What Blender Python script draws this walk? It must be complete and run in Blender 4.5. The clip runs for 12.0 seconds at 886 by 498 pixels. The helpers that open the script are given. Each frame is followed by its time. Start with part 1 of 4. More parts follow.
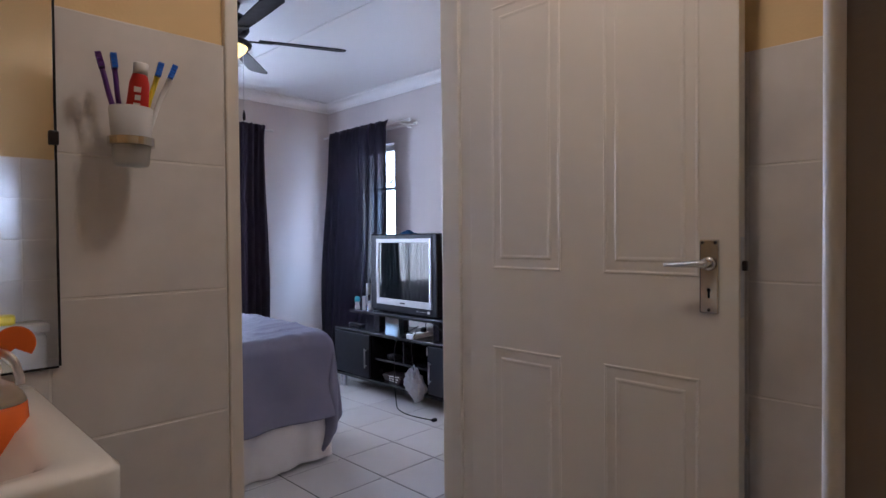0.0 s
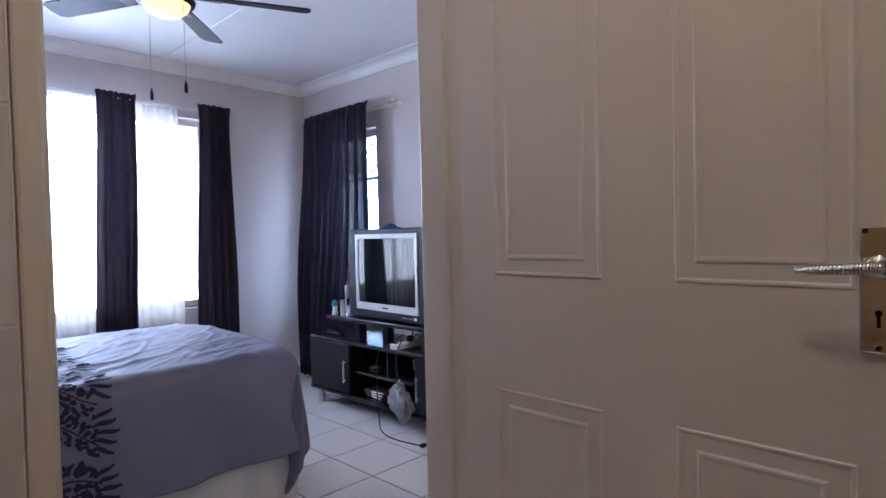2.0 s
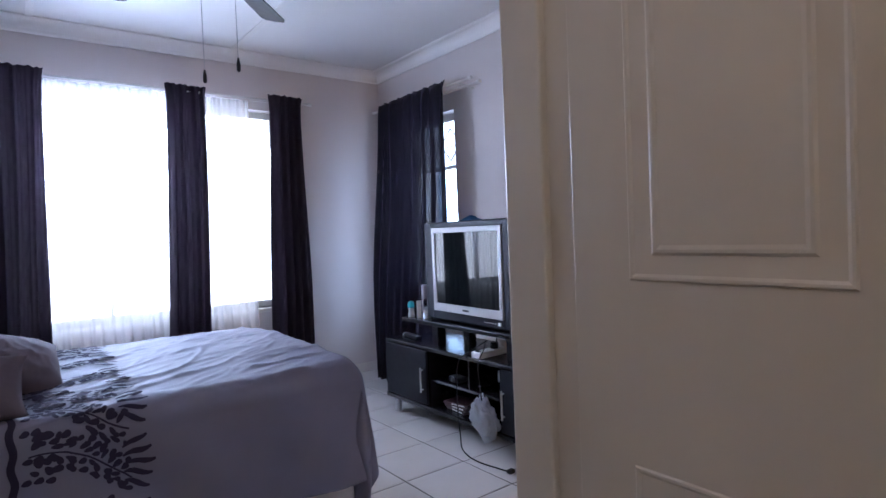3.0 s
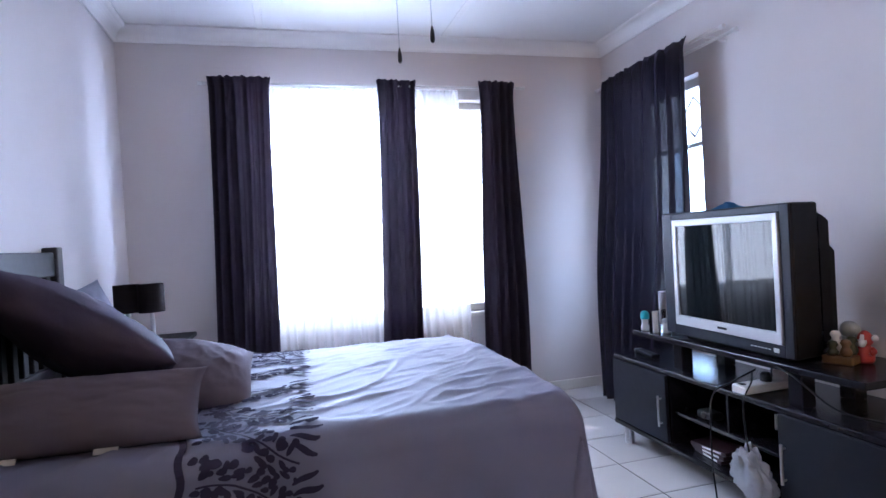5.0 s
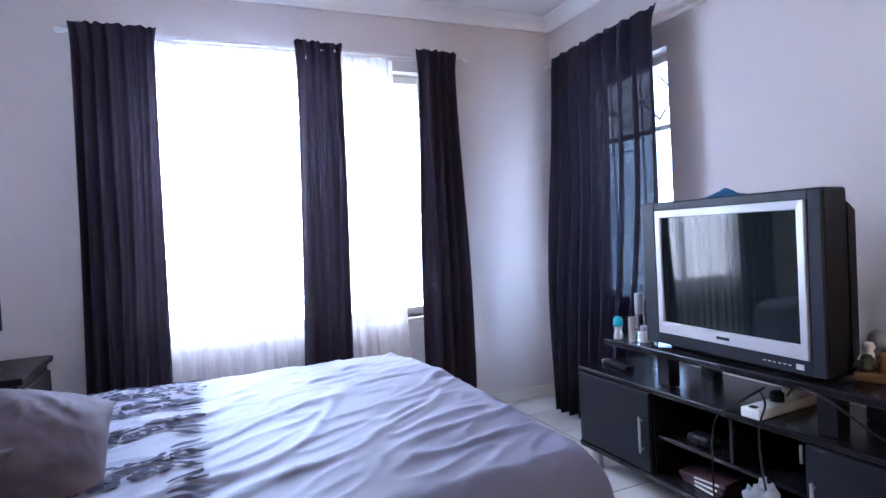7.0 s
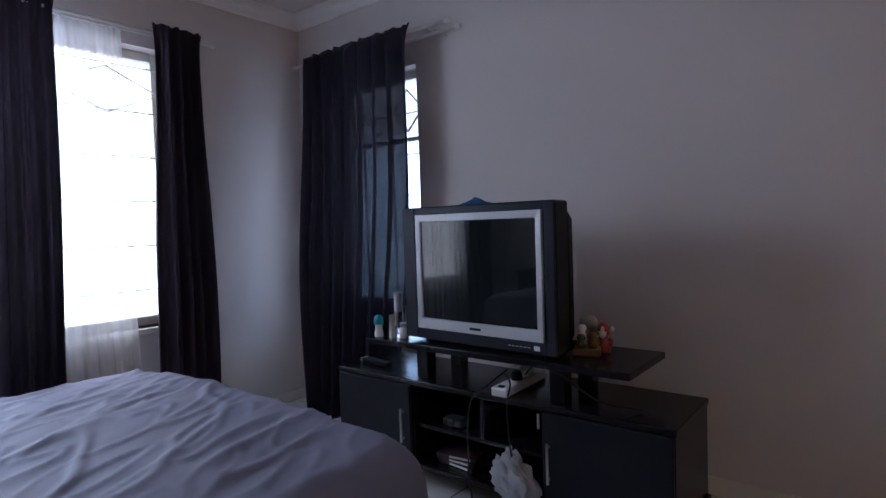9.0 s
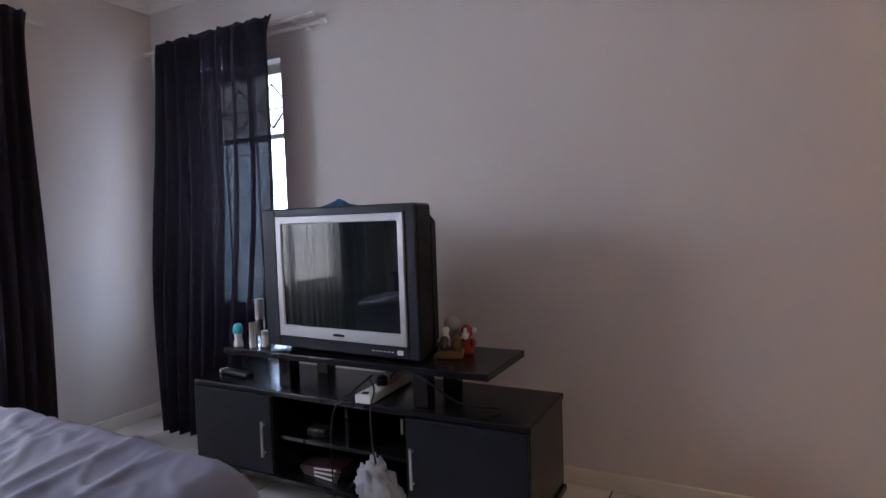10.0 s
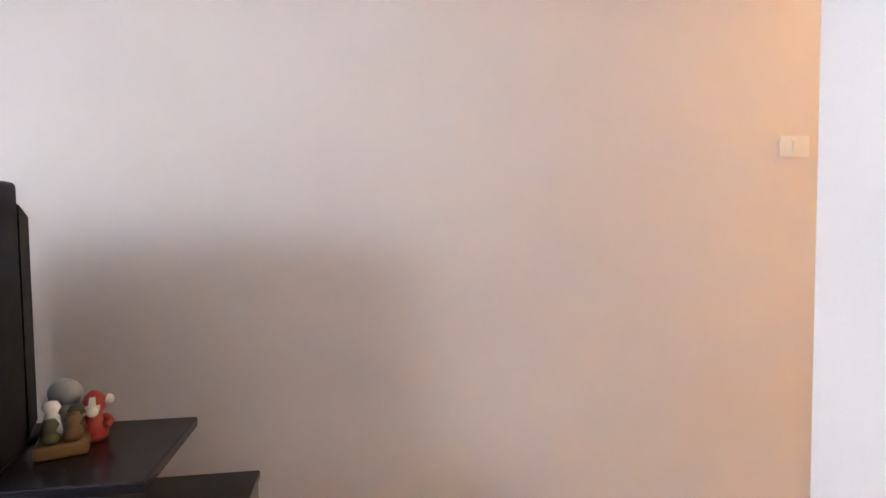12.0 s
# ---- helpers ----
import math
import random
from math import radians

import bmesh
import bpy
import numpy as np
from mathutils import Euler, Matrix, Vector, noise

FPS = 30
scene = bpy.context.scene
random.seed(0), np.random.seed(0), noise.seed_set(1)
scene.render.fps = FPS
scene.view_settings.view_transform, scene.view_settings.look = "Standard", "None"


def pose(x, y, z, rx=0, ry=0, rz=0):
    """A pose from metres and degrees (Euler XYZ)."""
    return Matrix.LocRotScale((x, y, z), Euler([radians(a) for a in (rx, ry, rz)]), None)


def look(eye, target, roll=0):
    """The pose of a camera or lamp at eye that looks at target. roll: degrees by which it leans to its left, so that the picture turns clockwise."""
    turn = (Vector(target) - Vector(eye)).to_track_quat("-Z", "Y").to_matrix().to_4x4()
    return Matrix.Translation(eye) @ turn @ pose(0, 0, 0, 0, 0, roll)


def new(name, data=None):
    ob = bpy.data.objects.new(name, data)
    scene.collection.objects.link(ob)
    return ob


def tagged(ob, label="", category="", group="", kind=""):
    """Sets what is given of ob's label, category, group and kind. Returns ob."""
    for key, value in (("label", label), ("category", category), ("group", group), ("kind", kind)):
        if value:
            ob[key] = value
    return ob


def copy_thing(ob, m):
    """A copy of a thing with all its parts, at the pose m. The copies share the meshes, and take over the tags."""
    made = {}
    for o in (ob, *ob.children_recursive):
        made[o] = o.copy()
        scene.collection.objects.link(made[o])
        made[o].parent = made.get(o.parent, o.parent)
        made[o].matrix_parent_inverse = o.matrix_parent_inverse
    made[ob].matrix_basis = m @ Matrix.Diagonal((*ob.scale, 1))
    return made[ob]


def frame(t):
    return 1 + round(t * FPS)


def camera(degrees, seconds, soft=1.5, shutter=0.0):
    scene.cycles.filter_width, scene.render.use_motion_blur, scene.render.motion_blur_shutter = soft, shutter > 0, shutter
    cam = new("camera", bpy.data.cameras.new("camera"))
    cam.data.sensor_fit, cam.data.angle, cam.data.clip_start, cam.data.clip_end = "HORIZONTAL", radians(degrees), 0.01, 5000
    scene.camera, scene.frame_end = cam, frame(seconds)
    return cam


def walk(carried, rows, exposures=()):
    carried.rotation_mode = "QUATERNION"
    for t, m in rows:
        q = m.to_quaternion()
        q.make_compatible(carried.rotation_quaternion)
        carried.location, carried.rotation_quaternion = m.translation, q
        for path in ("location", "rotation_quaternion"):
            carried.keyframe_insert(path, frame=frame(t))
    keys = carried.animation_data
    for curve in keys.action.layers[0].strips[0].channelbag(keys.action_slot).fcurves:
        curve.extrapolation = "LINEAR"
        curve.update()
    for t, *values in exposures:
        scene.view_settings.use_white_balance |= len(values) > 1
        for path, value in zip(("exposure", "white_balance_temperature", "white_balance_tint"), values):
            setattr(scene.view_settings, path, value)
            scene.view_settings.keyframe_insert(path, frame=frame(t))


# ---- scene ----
cam = camera(75.9, 12.0)
PATH = [
    (0, (0.085, 0.084, 1.181), (1.502, 1.494, 1.146), -0.5),
    (0.5, (0.139, 0.106, 1.179), (1.568, 1.506, 1.145), -0.5),
    (1, (0.226, 0.191, 1.178), (1.664, 1.581, 1.136), -0.9),
    (1.5, (0.358, 0.333, 1.187), (1.797, 1.721, 1.142), -1.1),
    (2, (0.489, 0.446, 1.176), (1.924, 1.838, 1.124), -1.3),
    (2.5, (0.672, 0.602, 1.183), (2.051, 2.05, 1.125), -1.8),
    (3, (0.785, 0.758, 1.159), (1.999, 2.346, 1.101), -2.3),
    (3.5, (0.864, 0.875, 1.164), (1.867, 2.604, 1.115), -2.7),
    (5.5, (1.078, 1.337, 1.15), (1.561, 3.277, 1.122), -3.3),
    (6, (1.098, 1.513, 1.159), (1.613, 3.445, 1.124), -3.3),
    (6.5, (1.112, 1.651, 1.148), (1.737, 3.551, 1.104), -3.3),
    (8.5, (0.954, 1.886, 1.158), (2.374, 3.291, 1.064), -2.4),
    (9, (0.939, 1.877, 1.145), (2.503, 3.12, 1.057), -1.9),
    (9.5, (0.96, 1.851, 1.142), (2.644, 2.927, 1.051), -1.7),
    (10, (1.028, 1.82, 1.16), (2.804, 2.734, 1.052), -1.9),
    (10.5, (1.127, 1.865, 1.171), (2.994, 2.57, 1.044), -1.6),
    (11, (1.243, 1.939, 1.15), (3.183, 2.413, 1.041), -1.4),
    (11.5, (1.42, 2.089, 1.145), (3.414, 2.184, 1.033), -1.3),
    (12, (1.609, 2.137, 1.131), (3.585, 1.844, 1.029), -0.6),
]
EXPOSURES = [
    (0.0, 0.05, 5650, 15), (2.0, 0.02, 5600, 15), (3.5, -0.25, 5600, 16), (5.5, 0.50, 5550, 16), (6.5, 0.68, 5550, 16), (8.5, -0.95, 5700, 15),
    (9.0, -1.2, 5900, 15), (9.5, -1.06, 6100, 14), (10.0, -0.48, 6600, 15), (10.5, -0.06, 7050, 12), (11.0, 0.5, 6900, 10), (11.5, 0.75, 6800, 10), (12.0, 1.04, 6950, 9),
]
walk(cam, [(t, look(eye, target, roll)) for t, eye, target, roll in PATH], EXPOSURES)

# ---- plan (metres) ----
XL, XR = 0.10, 3.40          # bedroom: bed wall, television wall
YW = 5.02                    # bedroom: window wall
CEIL = 2.55
YB0, YB1 = 1.266, 1.385      # wall between bathroom and bedroom
XBR = 1.478                  # bathroom: wall behind the door leaf
YBB = -0.97                  # bathroom: back wall
XBL = -1.00                  # bathroom: far side wall
XC, YC = 2.336, 1.488         # corner of the closet block beside the passage
YP = -1.60                   # end of the passage
OX0, OX1 = 0.650, 1.405      # doorway
WX0, WX1, WZ0, WZ1 = 0.72, 2.50, 0.64, 2.14   # large window
VY0, VY1, VZ0, VZ1 = 3.985, 4.74, 0.64, 2.05   # side window

# ---- light ----
world = bpy.data.worlds.new("sky")
scene.world = world
world.use_nodes = True
_nt = world.node_tree
_sky = _nt.nodes.new("ShaderNodeTexSky")
_sky.sky_type = "NISHITA"
_sky.sun_disc = False
_sky.sun_elevation, _sky.sun_rotation = radians(50), radians(200)
_nt.links.new(_sky.outputs[0], _nt.nodes["Background"].inputs[0])
_nt.nodes["Background"].inputs[1].default_value = 0.12


def lamp(name, kind, m, energy, colour, **more):
    data = bpy.data.lights.new(name, kind)
    data.energy, data.color = energy, colour
    for key, value in more.items():
        if key == "size":
            data.size = value
        elif key == "size_y":
            data.shape, data.size_y = "RECTANGLE", value
        elif key == "radius":
            data.shadow_soft_size = value
        elif key == "angle":
            data.angle = value
    ob = new(name, data)
    ob.matrix_world = m
    return ob


lamp("sun", "SUN", look((0, 0, 10), (3, -5, 0)), 2.5, (1, 0.95, 0.88), angle=radians(0.5))
lamp("window_daylight", "AREA", look((1.36, YW + 0.26, 1.74), (1.75, 0.6, 0.5)), 66, (0.62, 0.75, 1.0), size=0.8, size_y=0.6)
lamp("side_window_daylight", "AREA", look((XR + 0.24, 4.37, 1.4), (0, 4.37, 1.2)), 13, (0.66, 0.78, 1.0), size=0.7, size_y=1.3)
lamp("bathroom_lamp", "POINT", pose(0.73, 0.60, 2.40), 11.5, (1.0, 0.86, 0.72), radius=0.08)
lamp("passage_lamp", "POINT", pose(2.70, -1.05, 2.30), 33, (1.0, 0.62, 0.28), radius=0.09)
lamp("fan_lamp", "POINT", pose(1.55, 3.27, 2.285), 0.9, (1.0, 0.75, 0.35), radius=0.05)


# ---- materials ----
def mat(name, colour, rough=0.6, metal=0.0, var=0.06, scale=6.0, bump=0.0, bscale=60.0, spec=0.5, vary=0.0, fine=None):
    m = bpy.data.materials.new(name)
    m.use_nodes = True
    nt = m.node_tree
    b = nt.nodes["Principled BSDF"]
    b.inputs["Roughness"].default_value = rough
    b.inputs["Metallic"].default_value = metal
    b.inputs["Specular IOR Level"].default_value = spec
    tc = nt.nodes.new("ShaderNodeTexCoord")
    n1 = nt.nodes.new("ShaderNodeTexNoise")
    n1.inputs["Scale"].default_value, n1.inputs["Detail"].default_value = scale, 6
    nt.links.new(tc.outputs["Object"], n1.inputs["Vector"])
    ramp = nt.nodes.new("ShaderNodeMix")
    ramp.data_type = "RGBA"
    ramp.inputs[6].default_value = (*[c * (1 - var) for c in colour], 1)
    ramp.inputs[7].default_value = (*[min(1, c * (1 + var)) for c in colour], 1)
    nt.links.new(n1.outputs["Fac"], ramp.inputs[0])
    out = ramp.outputs[2]
    if vary:
        info = nt.nodes.new("ShaderNodeObjectInfo")
        hsv = nt.nodes.new("ShaderNodeHueSaturation")
        mr = nt.nodes.new("ShaderNodeMapRange")
        mr.inputs[3].default_value, mr.inputs[4].default_value = 1 - vary, 1 + vary
        nt.links.new(info.outputs["Random"], mr.inputs[0])
        nt.links.new(mr.outputs[0], hsv.inputs["Value"])
        nt.links.new(out, hsv.inputs["Color"])
        out = hsv.outputs[0]
    nt.links.new(out, b.inputs["Base Color"])
    if rough > 0.15:
        rr = nt.nodes.new("ShaderNodeMapRange")
        rr.inputs[3].default_value, rr.inputs[4].default_value = rough * 0.85, min(1, rough * 1.15)
        n3 = nt.nodes.new("ShaderNodeTexNoise")
        n3.inputs["Scale"].default_value = scale * 3
        nt.links.new(tc.outputs["Object"], n3.inputs["Vector"])
        nt.links.new(n3.outputs["Fac"], rr.inputs[0])
        nt.links.new(rr.outputs[0], b.inputs["Roughness"])
    if bump:
        n2 = nt.nodes.new("ShaderNodeTexNoise")
        n2.inputs["Scale"].default_value, n2.inputs["Detail"].default_value = bscale, 4
        nt.links.new(tc.outputs["Object"], n2.inputs["Vector"])
        bp = nt.nodes.new("ShaderNodeBump")
        bp.inputs["Strength"].default_value, bp.inputs["Distance"].default_value = bump, 0.004
        nt.links.new(n2.outputs["Fac"], bp.inputs["Height"])
        nt.links.new(bp.outputs[0], b.inputs["Normal"])
    return m


def cloth(name, colour, clear=0.0, trans=0.3, weave=900.0, var=0.1, rough=0.85, spec=0.15):
    """Woven cloth: diffuse with light passing through, and open weave (clear)."""
    m = bpy.data.materials.new(name)
    m.use_nodes = True
    nt = m.node_tree
    b = nt.nodes["Principled BSDF"]
    b.inputs["Roughness"].default_value = rough
    b.inputs["Specular IOR Level"].default_value = spec
    tc = nt.nodes.new("ShaderNodeTexCoord")
    n1 = nt.nodes.new("ShaderNodeTexNoise")
    n1.inputs["Scale"].default_value, n1.inputs["Detail"].default_value = 9, 5
    nt.links.new(tc.outputs["Object"], n1.inputs["Vector"])
    mx = nt.nodes.new("ShaderNodeMix")
    mx.data_type = "RGBA"
    mx.inputs[6].default_value = (*[c * (1 - var) for c in colour], 1)
    mx.inputs[7].default_value = (*[min(1, c * (1 + var)) for c in colour], 1)
    nt.links.new(n1.outputs["Fac"], mx.inputs[0])
    nt.links.new(mx.outputs[2], b.inputs["Base Color"])
    n2 = nt.nodes.new("ShaderNodeTexNoise")
    n2.inputs["Scale"].default_value = weave
    nt.links.new(tc.outputs["Object"], n2.inputs["Vector"])
    bp = nt.nodes.new("ShaderNodeBump")
    bp.inputs["Strength"].default_value, bp.inputs["Distance"].default_value = 0.25, 0.001
    nt.links.new(n2.outputs["Fac"], bp.inputs["Height"])
    nt.links.new(bp.outputs[0], b.inputs["Normal"])
    out = b.outputs[0]
    if trans:
        t = nt.nodes.new("ShaderNodeBsdfTranslucent")
        nt.links.new(mx.outputs[2], t.inputs[0])
        s = nt.nodes.new("ShaderNodeMixShader")
        s.inputs[0].default_value = trans
        nt.links.new(out, s.inputs[1])
        nt.links.new(t.outputs[0], s.inputs[2])
        out = s.outputs[0]
    if clear:
        t = nt.nodes.new("ShaderNodeBsdfTransparent")
        s = nt.nodes.new("ShaderNodeMixShader")
        s.inputs[0].default_value = clear
        nt.links.new(out, s.inputs[1])
        nt.links.new(t.outputs[0], s.inputs[2])
        out = s.outputs[0]
    nt.links.new(out, nt.nodes["Material Output"].inputs[0])
    return m


def glow(name, colour, strength):
    m = bpy.data.materials.new(name)
    m.use_nodes = True
    b = m.node_tree.nodes["Principled BSDF"]
    b.inputs["Base Color"].default_value = (*colour, 1)
    b.inputs["Emission Color"].default_value = (*colour, 1)
    b.inputs["Emission Strength"].default_value = strength
    return m


def glass(name, colour=(1, 1, 1), rough=0.0, ior=1.45):
    m = bpy.data.materials.new(name)
    m.use_nodes = True
    b = m.node_tree.nodes["Principled BSDF"]
    b.inputs["Base Color"].default_value = (*colour, 1)
    b.inputs["Roughness"].default_value = rough
    b.inputs["IOR"].default_value = ior
    b.inputs["Transmission Weight"].default_value = 1.0
    return m


WALL = mat("wall_paint", (0.64, 0.58, 0.56), 0.7, var=0.03, scale=2.5, bump=0.12, bscale=140)
YELLOW = mat("ochre_wall_paint", (0.62, 0.43, 0.20), 0.65, var=0.04, scale=3, bump=0.12, bscale=140)
CEILING = mat("ceiling_paint", (0.85, 0.84, 0.83), 0.55, var=0.02, scale=2, bump=0.05, bscale=40)
PLASTER = mat("cornice_plaster", (0.86, 0.84, 0.82), 0.55, var=0.02)
GLOSSWHITE = mat("cream_gloss_paint", (0.66, 0.60, 0.51), 0.36, var=0.012, scale=2, bump=0.03, bscale=18)
TRIMWHITE = mat("white_trim_paint", (0.72, 0.68, 0.62), 0.35, var=0.04)
FLOORTILE = mat("floor_tile_glaze", (0.66, 0.63, 0.60), 0.16, var=0.05, scale=5, bump=0.03, bscale=8, vary=0.04)
GROUT = mat("dark_grout", (0.045, 0.038, 0.034), 0.9, var=0.2, scale=30)
WALLGROUT = mat("pale_grout", (0.66, 0.62, 0.56), 0.85, var=0.1, scale=30)
WALLTILE = mat("marbled_wall_tile", (0.60, 0.56, 0.52), 0.12, var=0.2, scale=7, bump=0.02, bscale=10, vary=0.02)
CURTAIN = cloth("dark_curtain_cloth", (0.072, 0.056, 0.078), clear=0.03, trans=0.6)
CURTAINTHIN = cloth("thin_dark_curtain_cloth", (0.036, 0.029, 0.045), clear=0.12, trans=0.2)
NET = cloth("white_net_cloth", (0.85, 0.85, 0.87), clear=0.66, trans=0.55)
PILLOWPALE = cloth("pale_patterned_pillow_cotton", (0.27, 0.265, 0.33), trans=0.0, var=0.5)
DUVETGREY = cloth("mauve_grey_duvet_cotton", (0.185, 0.178, 0.248), trans=0.0, weave=700, rough=0.6, spec=0.4)
PRINT = cloth("dark_printed_cotton", (0.035, 0.03, 0.06), trans=0.0)
VALANCE = cloth("white_valance_cotton", (0.68, 0.64, 0.62), trans=0.0)
PILLOWGREY = cloth("taupe_pillow_cotton", (0.13, 0.103, 0.125), trans=0.0, rough=0.75, spec=0.15)
PILLOWDARK = cloth("dark_plum_pillow_cotton", (0.078, 0.060, 0.088), trans=0.0, rough=0.75, spec=0.12)
BLACKWOOD = mat("black_woodgrain_laminate", (0.011, 0.0095, 0.012), 0.24, var=0.25, scale=14, bump=0.02, bscale=60, spec=0.3)
DOORLAM = mat("charcoal_cabinet_laminate", (0.010, 0.0105, 0.016), 0.5, var=0.12, scale=10, spec=0.2)
BEDWOOD = mat("dark_stained_bed_wood", (0.016, 0.012, 0.012), 0.45, var=0.3, scale=12, spec=0.25)
TVBLACK = mat("black_tv_plastic", (0.008, 0.0085, 0.012), 0.5, var=0.1, bump=0.05, bscale=400, spec=0.15)
TVGREY = mat("graphite_tv_plastic", (0.020, 0.022, 0.032), 0.42, var=0.08, spec=0.2)
SILVER = mat("silver_tv_plastic", (0.50, 0.50, 0.52), 0.36, metal=0.35, var=0.04)
SCREEN = mat("dark_tube_glass", (0.010, 0.013, 0.014), 0.035, var=0.05, spec=0.6)
CHROME = mat("worn_chrome", (0.62, 0.60, 0.57), 0.16, metal=1.0, var=0.12, scale=40)
STEEL = mat("brushed_steel", (0.55, 0.55, 0.56), 0.32, metal=1.0)
BRONZE = mat("dark_bronze_metal", (0.030, 0.024, 0.022), 0.35, metal=0.5, var=0.2)
BLADE = mat("dark_fan_blade_wood", (0.020, 0.015, 0.017), 0.55, var=0.3, scale=10, spec=0.15)
AMBER = glow("lit_amber_glass", (1.0, 0.72, 0.26), 1.9)
RODWHITE = mat("white_curtain_rod_metal", (0.75, 0.73, 0.71), 0.35)
PVCWHITE = mat("white_plastic", (0.72, 0.71, 0.69), 0.35)
CERAMIC = mat("white_ceramic", (0.75, 0.72, 0.67), 0.10, var=0.02)
BLACKRUBBER = mat("black_rubber", (0.010, 0.010, 0.011), 0.6, spec=0.2)
SHADE = cloth("dark_lampshade_cloth", (0.022, 0.016, 0.018), trans=0.1)
TEAL = mat("teal_plastic", (0.02, 0.42, 0.48), 0.35)
ORANGEGEL = mat("orange_plastic", (0.85, 0.16, 0.02), 0.2)
REDPLASTIC = mat("red_tube_plastic", (0.60, 0.03, 0.025), 0.35)
PURPLE = mat("purple_plastic", (0.11, 0.03, 0.20), 0.3)
BLUEPL = mat("blue_plastic", (0.02, 0.14, 0.60), 0.35)
YELLOWPL = mat("yellow_plastic", (0.85, 0.65, 0.04), 0.35)
BLUECLOTH = cloth("navy_and_blue_cloth", (0.025, 0.10, 0.22), trans=0.0, var=0.5)
CLEARGLASS = glass("clear_bottle_glass", (0.93, 0.95, 0.98))
PANE = glass("window_pane_glass", ior=1.02)
OBSCURE = mat("obscure_shower_acrylic", (0.23, 0.20, 0.19), 0.35, var=0.06, bump=0.2, bscale=90)
BAG = cloth("white_plastic_bag_film", (0.42, 0.43, 0.46), trans=0.25, var=0.15)
DAY = glow("bright_daylight_haze", (0.90, 0.95, 1.0), 6.0)
DARKGREEN = mat("dark_green_glaze", (0.05, 0.06, 0.03), 0.3)
GOLDW = mat("honey_coloured_wood", (0.16, 0.085, 0.03), 0.45, var=0.2)
SANTARED = mat("red_glazed_clay", (0.33, 0.03, 0.02), 0.35)
MIRROR = mat("mirror_silvering", (0.90, 0.91, 0.91), 0.02, metal=1.0, var=0.0)
FROST = cloth("frosted_white_glass", (0.70, 0.68, 0.65), trans=0.35, var=0.02)
GREYGLASS = glass("white_cup_glass", (0.95, 0.95, 0.95), 0.35)
BOXPRINT = mat("maroon_case_print", (0.045, 0.018, 0.022), 0.35, var=0.4, scale=30)

EAVE = mat("weathered_eave_paint", (0.22, 0.175, 0.145), 0.7, var=0.15, scale=8)


# ---- building helpers ----
def mesh(name, bm, material, smooth=False):
    me = bpy.data.meshes.new(name)
    bm.to_mesh(me)
    bm.free()
    for m in material if isinstance(material, (list, tuple)) else [material]:
        me.materials.append(m)
    if smooth:
        me.polygons.foreach_set("use_smooth", [True] * len(me.polygons))
    return me


def part(name, bm, material, parent=None, label="", smooth=False):
    ob = new(name, mesh(name, bm, material, smooth))
    if parent is not None:
        ob.parent = parent
    if label:
        ob["label"] = label
    return ob


def thing(name, label, category, at=(0, 0, 0), group="", kind="", rz=0.0):
    ob = new(name)
    ob.empty_display_size = 0.05
    ob.matrix_world = pose(*at, 0, 0, rz)
    return tagged(ob, label, category, group, kind)


def box(x0, x1, y0, y1, z0, z1, bevel=0.0, seg=2, bm=None):
    b = bmesh.new()
    bmesh.ops.create_cube(b, size=1.0)
    for v in b.verts:
        v.co = Vector((x0 + (v.co.x + 0.5) * (x1 - x0), y0 + (v.co.y + 0.5) * (y1 - y0), z0 + (v.co.z + 0.5) * (z1 - z0)))
    if bevel:
        bmesh.ops.bevel(b, geom=b.edges[:], offset=bevel, segments=seg, profile=0.5, affect="EDGES")
    return merge(bm, b)


def merge(bm, b):
    if bm is None:
        return b
    me = bpy.data.meshes.new("tmp")
    b.to_mesh(me)
    b.free()
    bm.from_mesh(me)
    bpy.data.meshes.remove(me)
    return bm


def lathe(profile, n=24, m=None, bm=None):
    """Turned solid: profile of (radius, z) from bottom to top."""
    b = bmesh.new()
    rings = []
    for r, z in profile:
        rings.append([b.verts.new((max(r, 1e-4) * math.cos(2 * math.pi * i / n), max(r, 1e-4) * math.sin(2 * math.pi * i / n), z)) for i in range(n)])
    for a, c in zip(rings, rings[1:]):
        for i in range(n):
            b.faces.new((a[i], a[(i + 1) % n], c[(i + 1) % n], c[i]))
    b.faces.new(rings[0][::-1])
    b.faces.new(rings[-1])
    if m is not None:
        b.transform(m)
    return merge(bm, b)


def tube(points, r, n=8, bm=None):
    """Round bar along points."""
    b = bmesh.new()
    pts = [Vector(p) for p in points]
    rings = []
    for i, p in enumerate(pts):
        d = (pts[min(i + 1, len(pts) - 1)] - pts[max(i - 1, 0)]).normalized()
        u = d.cross(Vector((0, 0, 1)) if abs(d.z) < 0.9 else Vector((1, 0, 0))).normalized()
        w = d.cross(u)
        rings.append([b.verts.new(p + r * (math.cos(2 * math.pi * k / n) * u + math.sin(2 * math.pi * k / n) * w)) for k in range(n)])
    for a, c in zip(rings, rings[1:]):
        for k in range(n):
            b.faces.new((a[k], a[(k + 1) % n], c[(k + 1) % n], c[k]))
    b.faces.new(rings[0][::-1])
    b.faces.new(rings[-1])
    bmesh.ops.recalc_face_normals(b, faces=b.faces[:])
    return merge(bm, b)


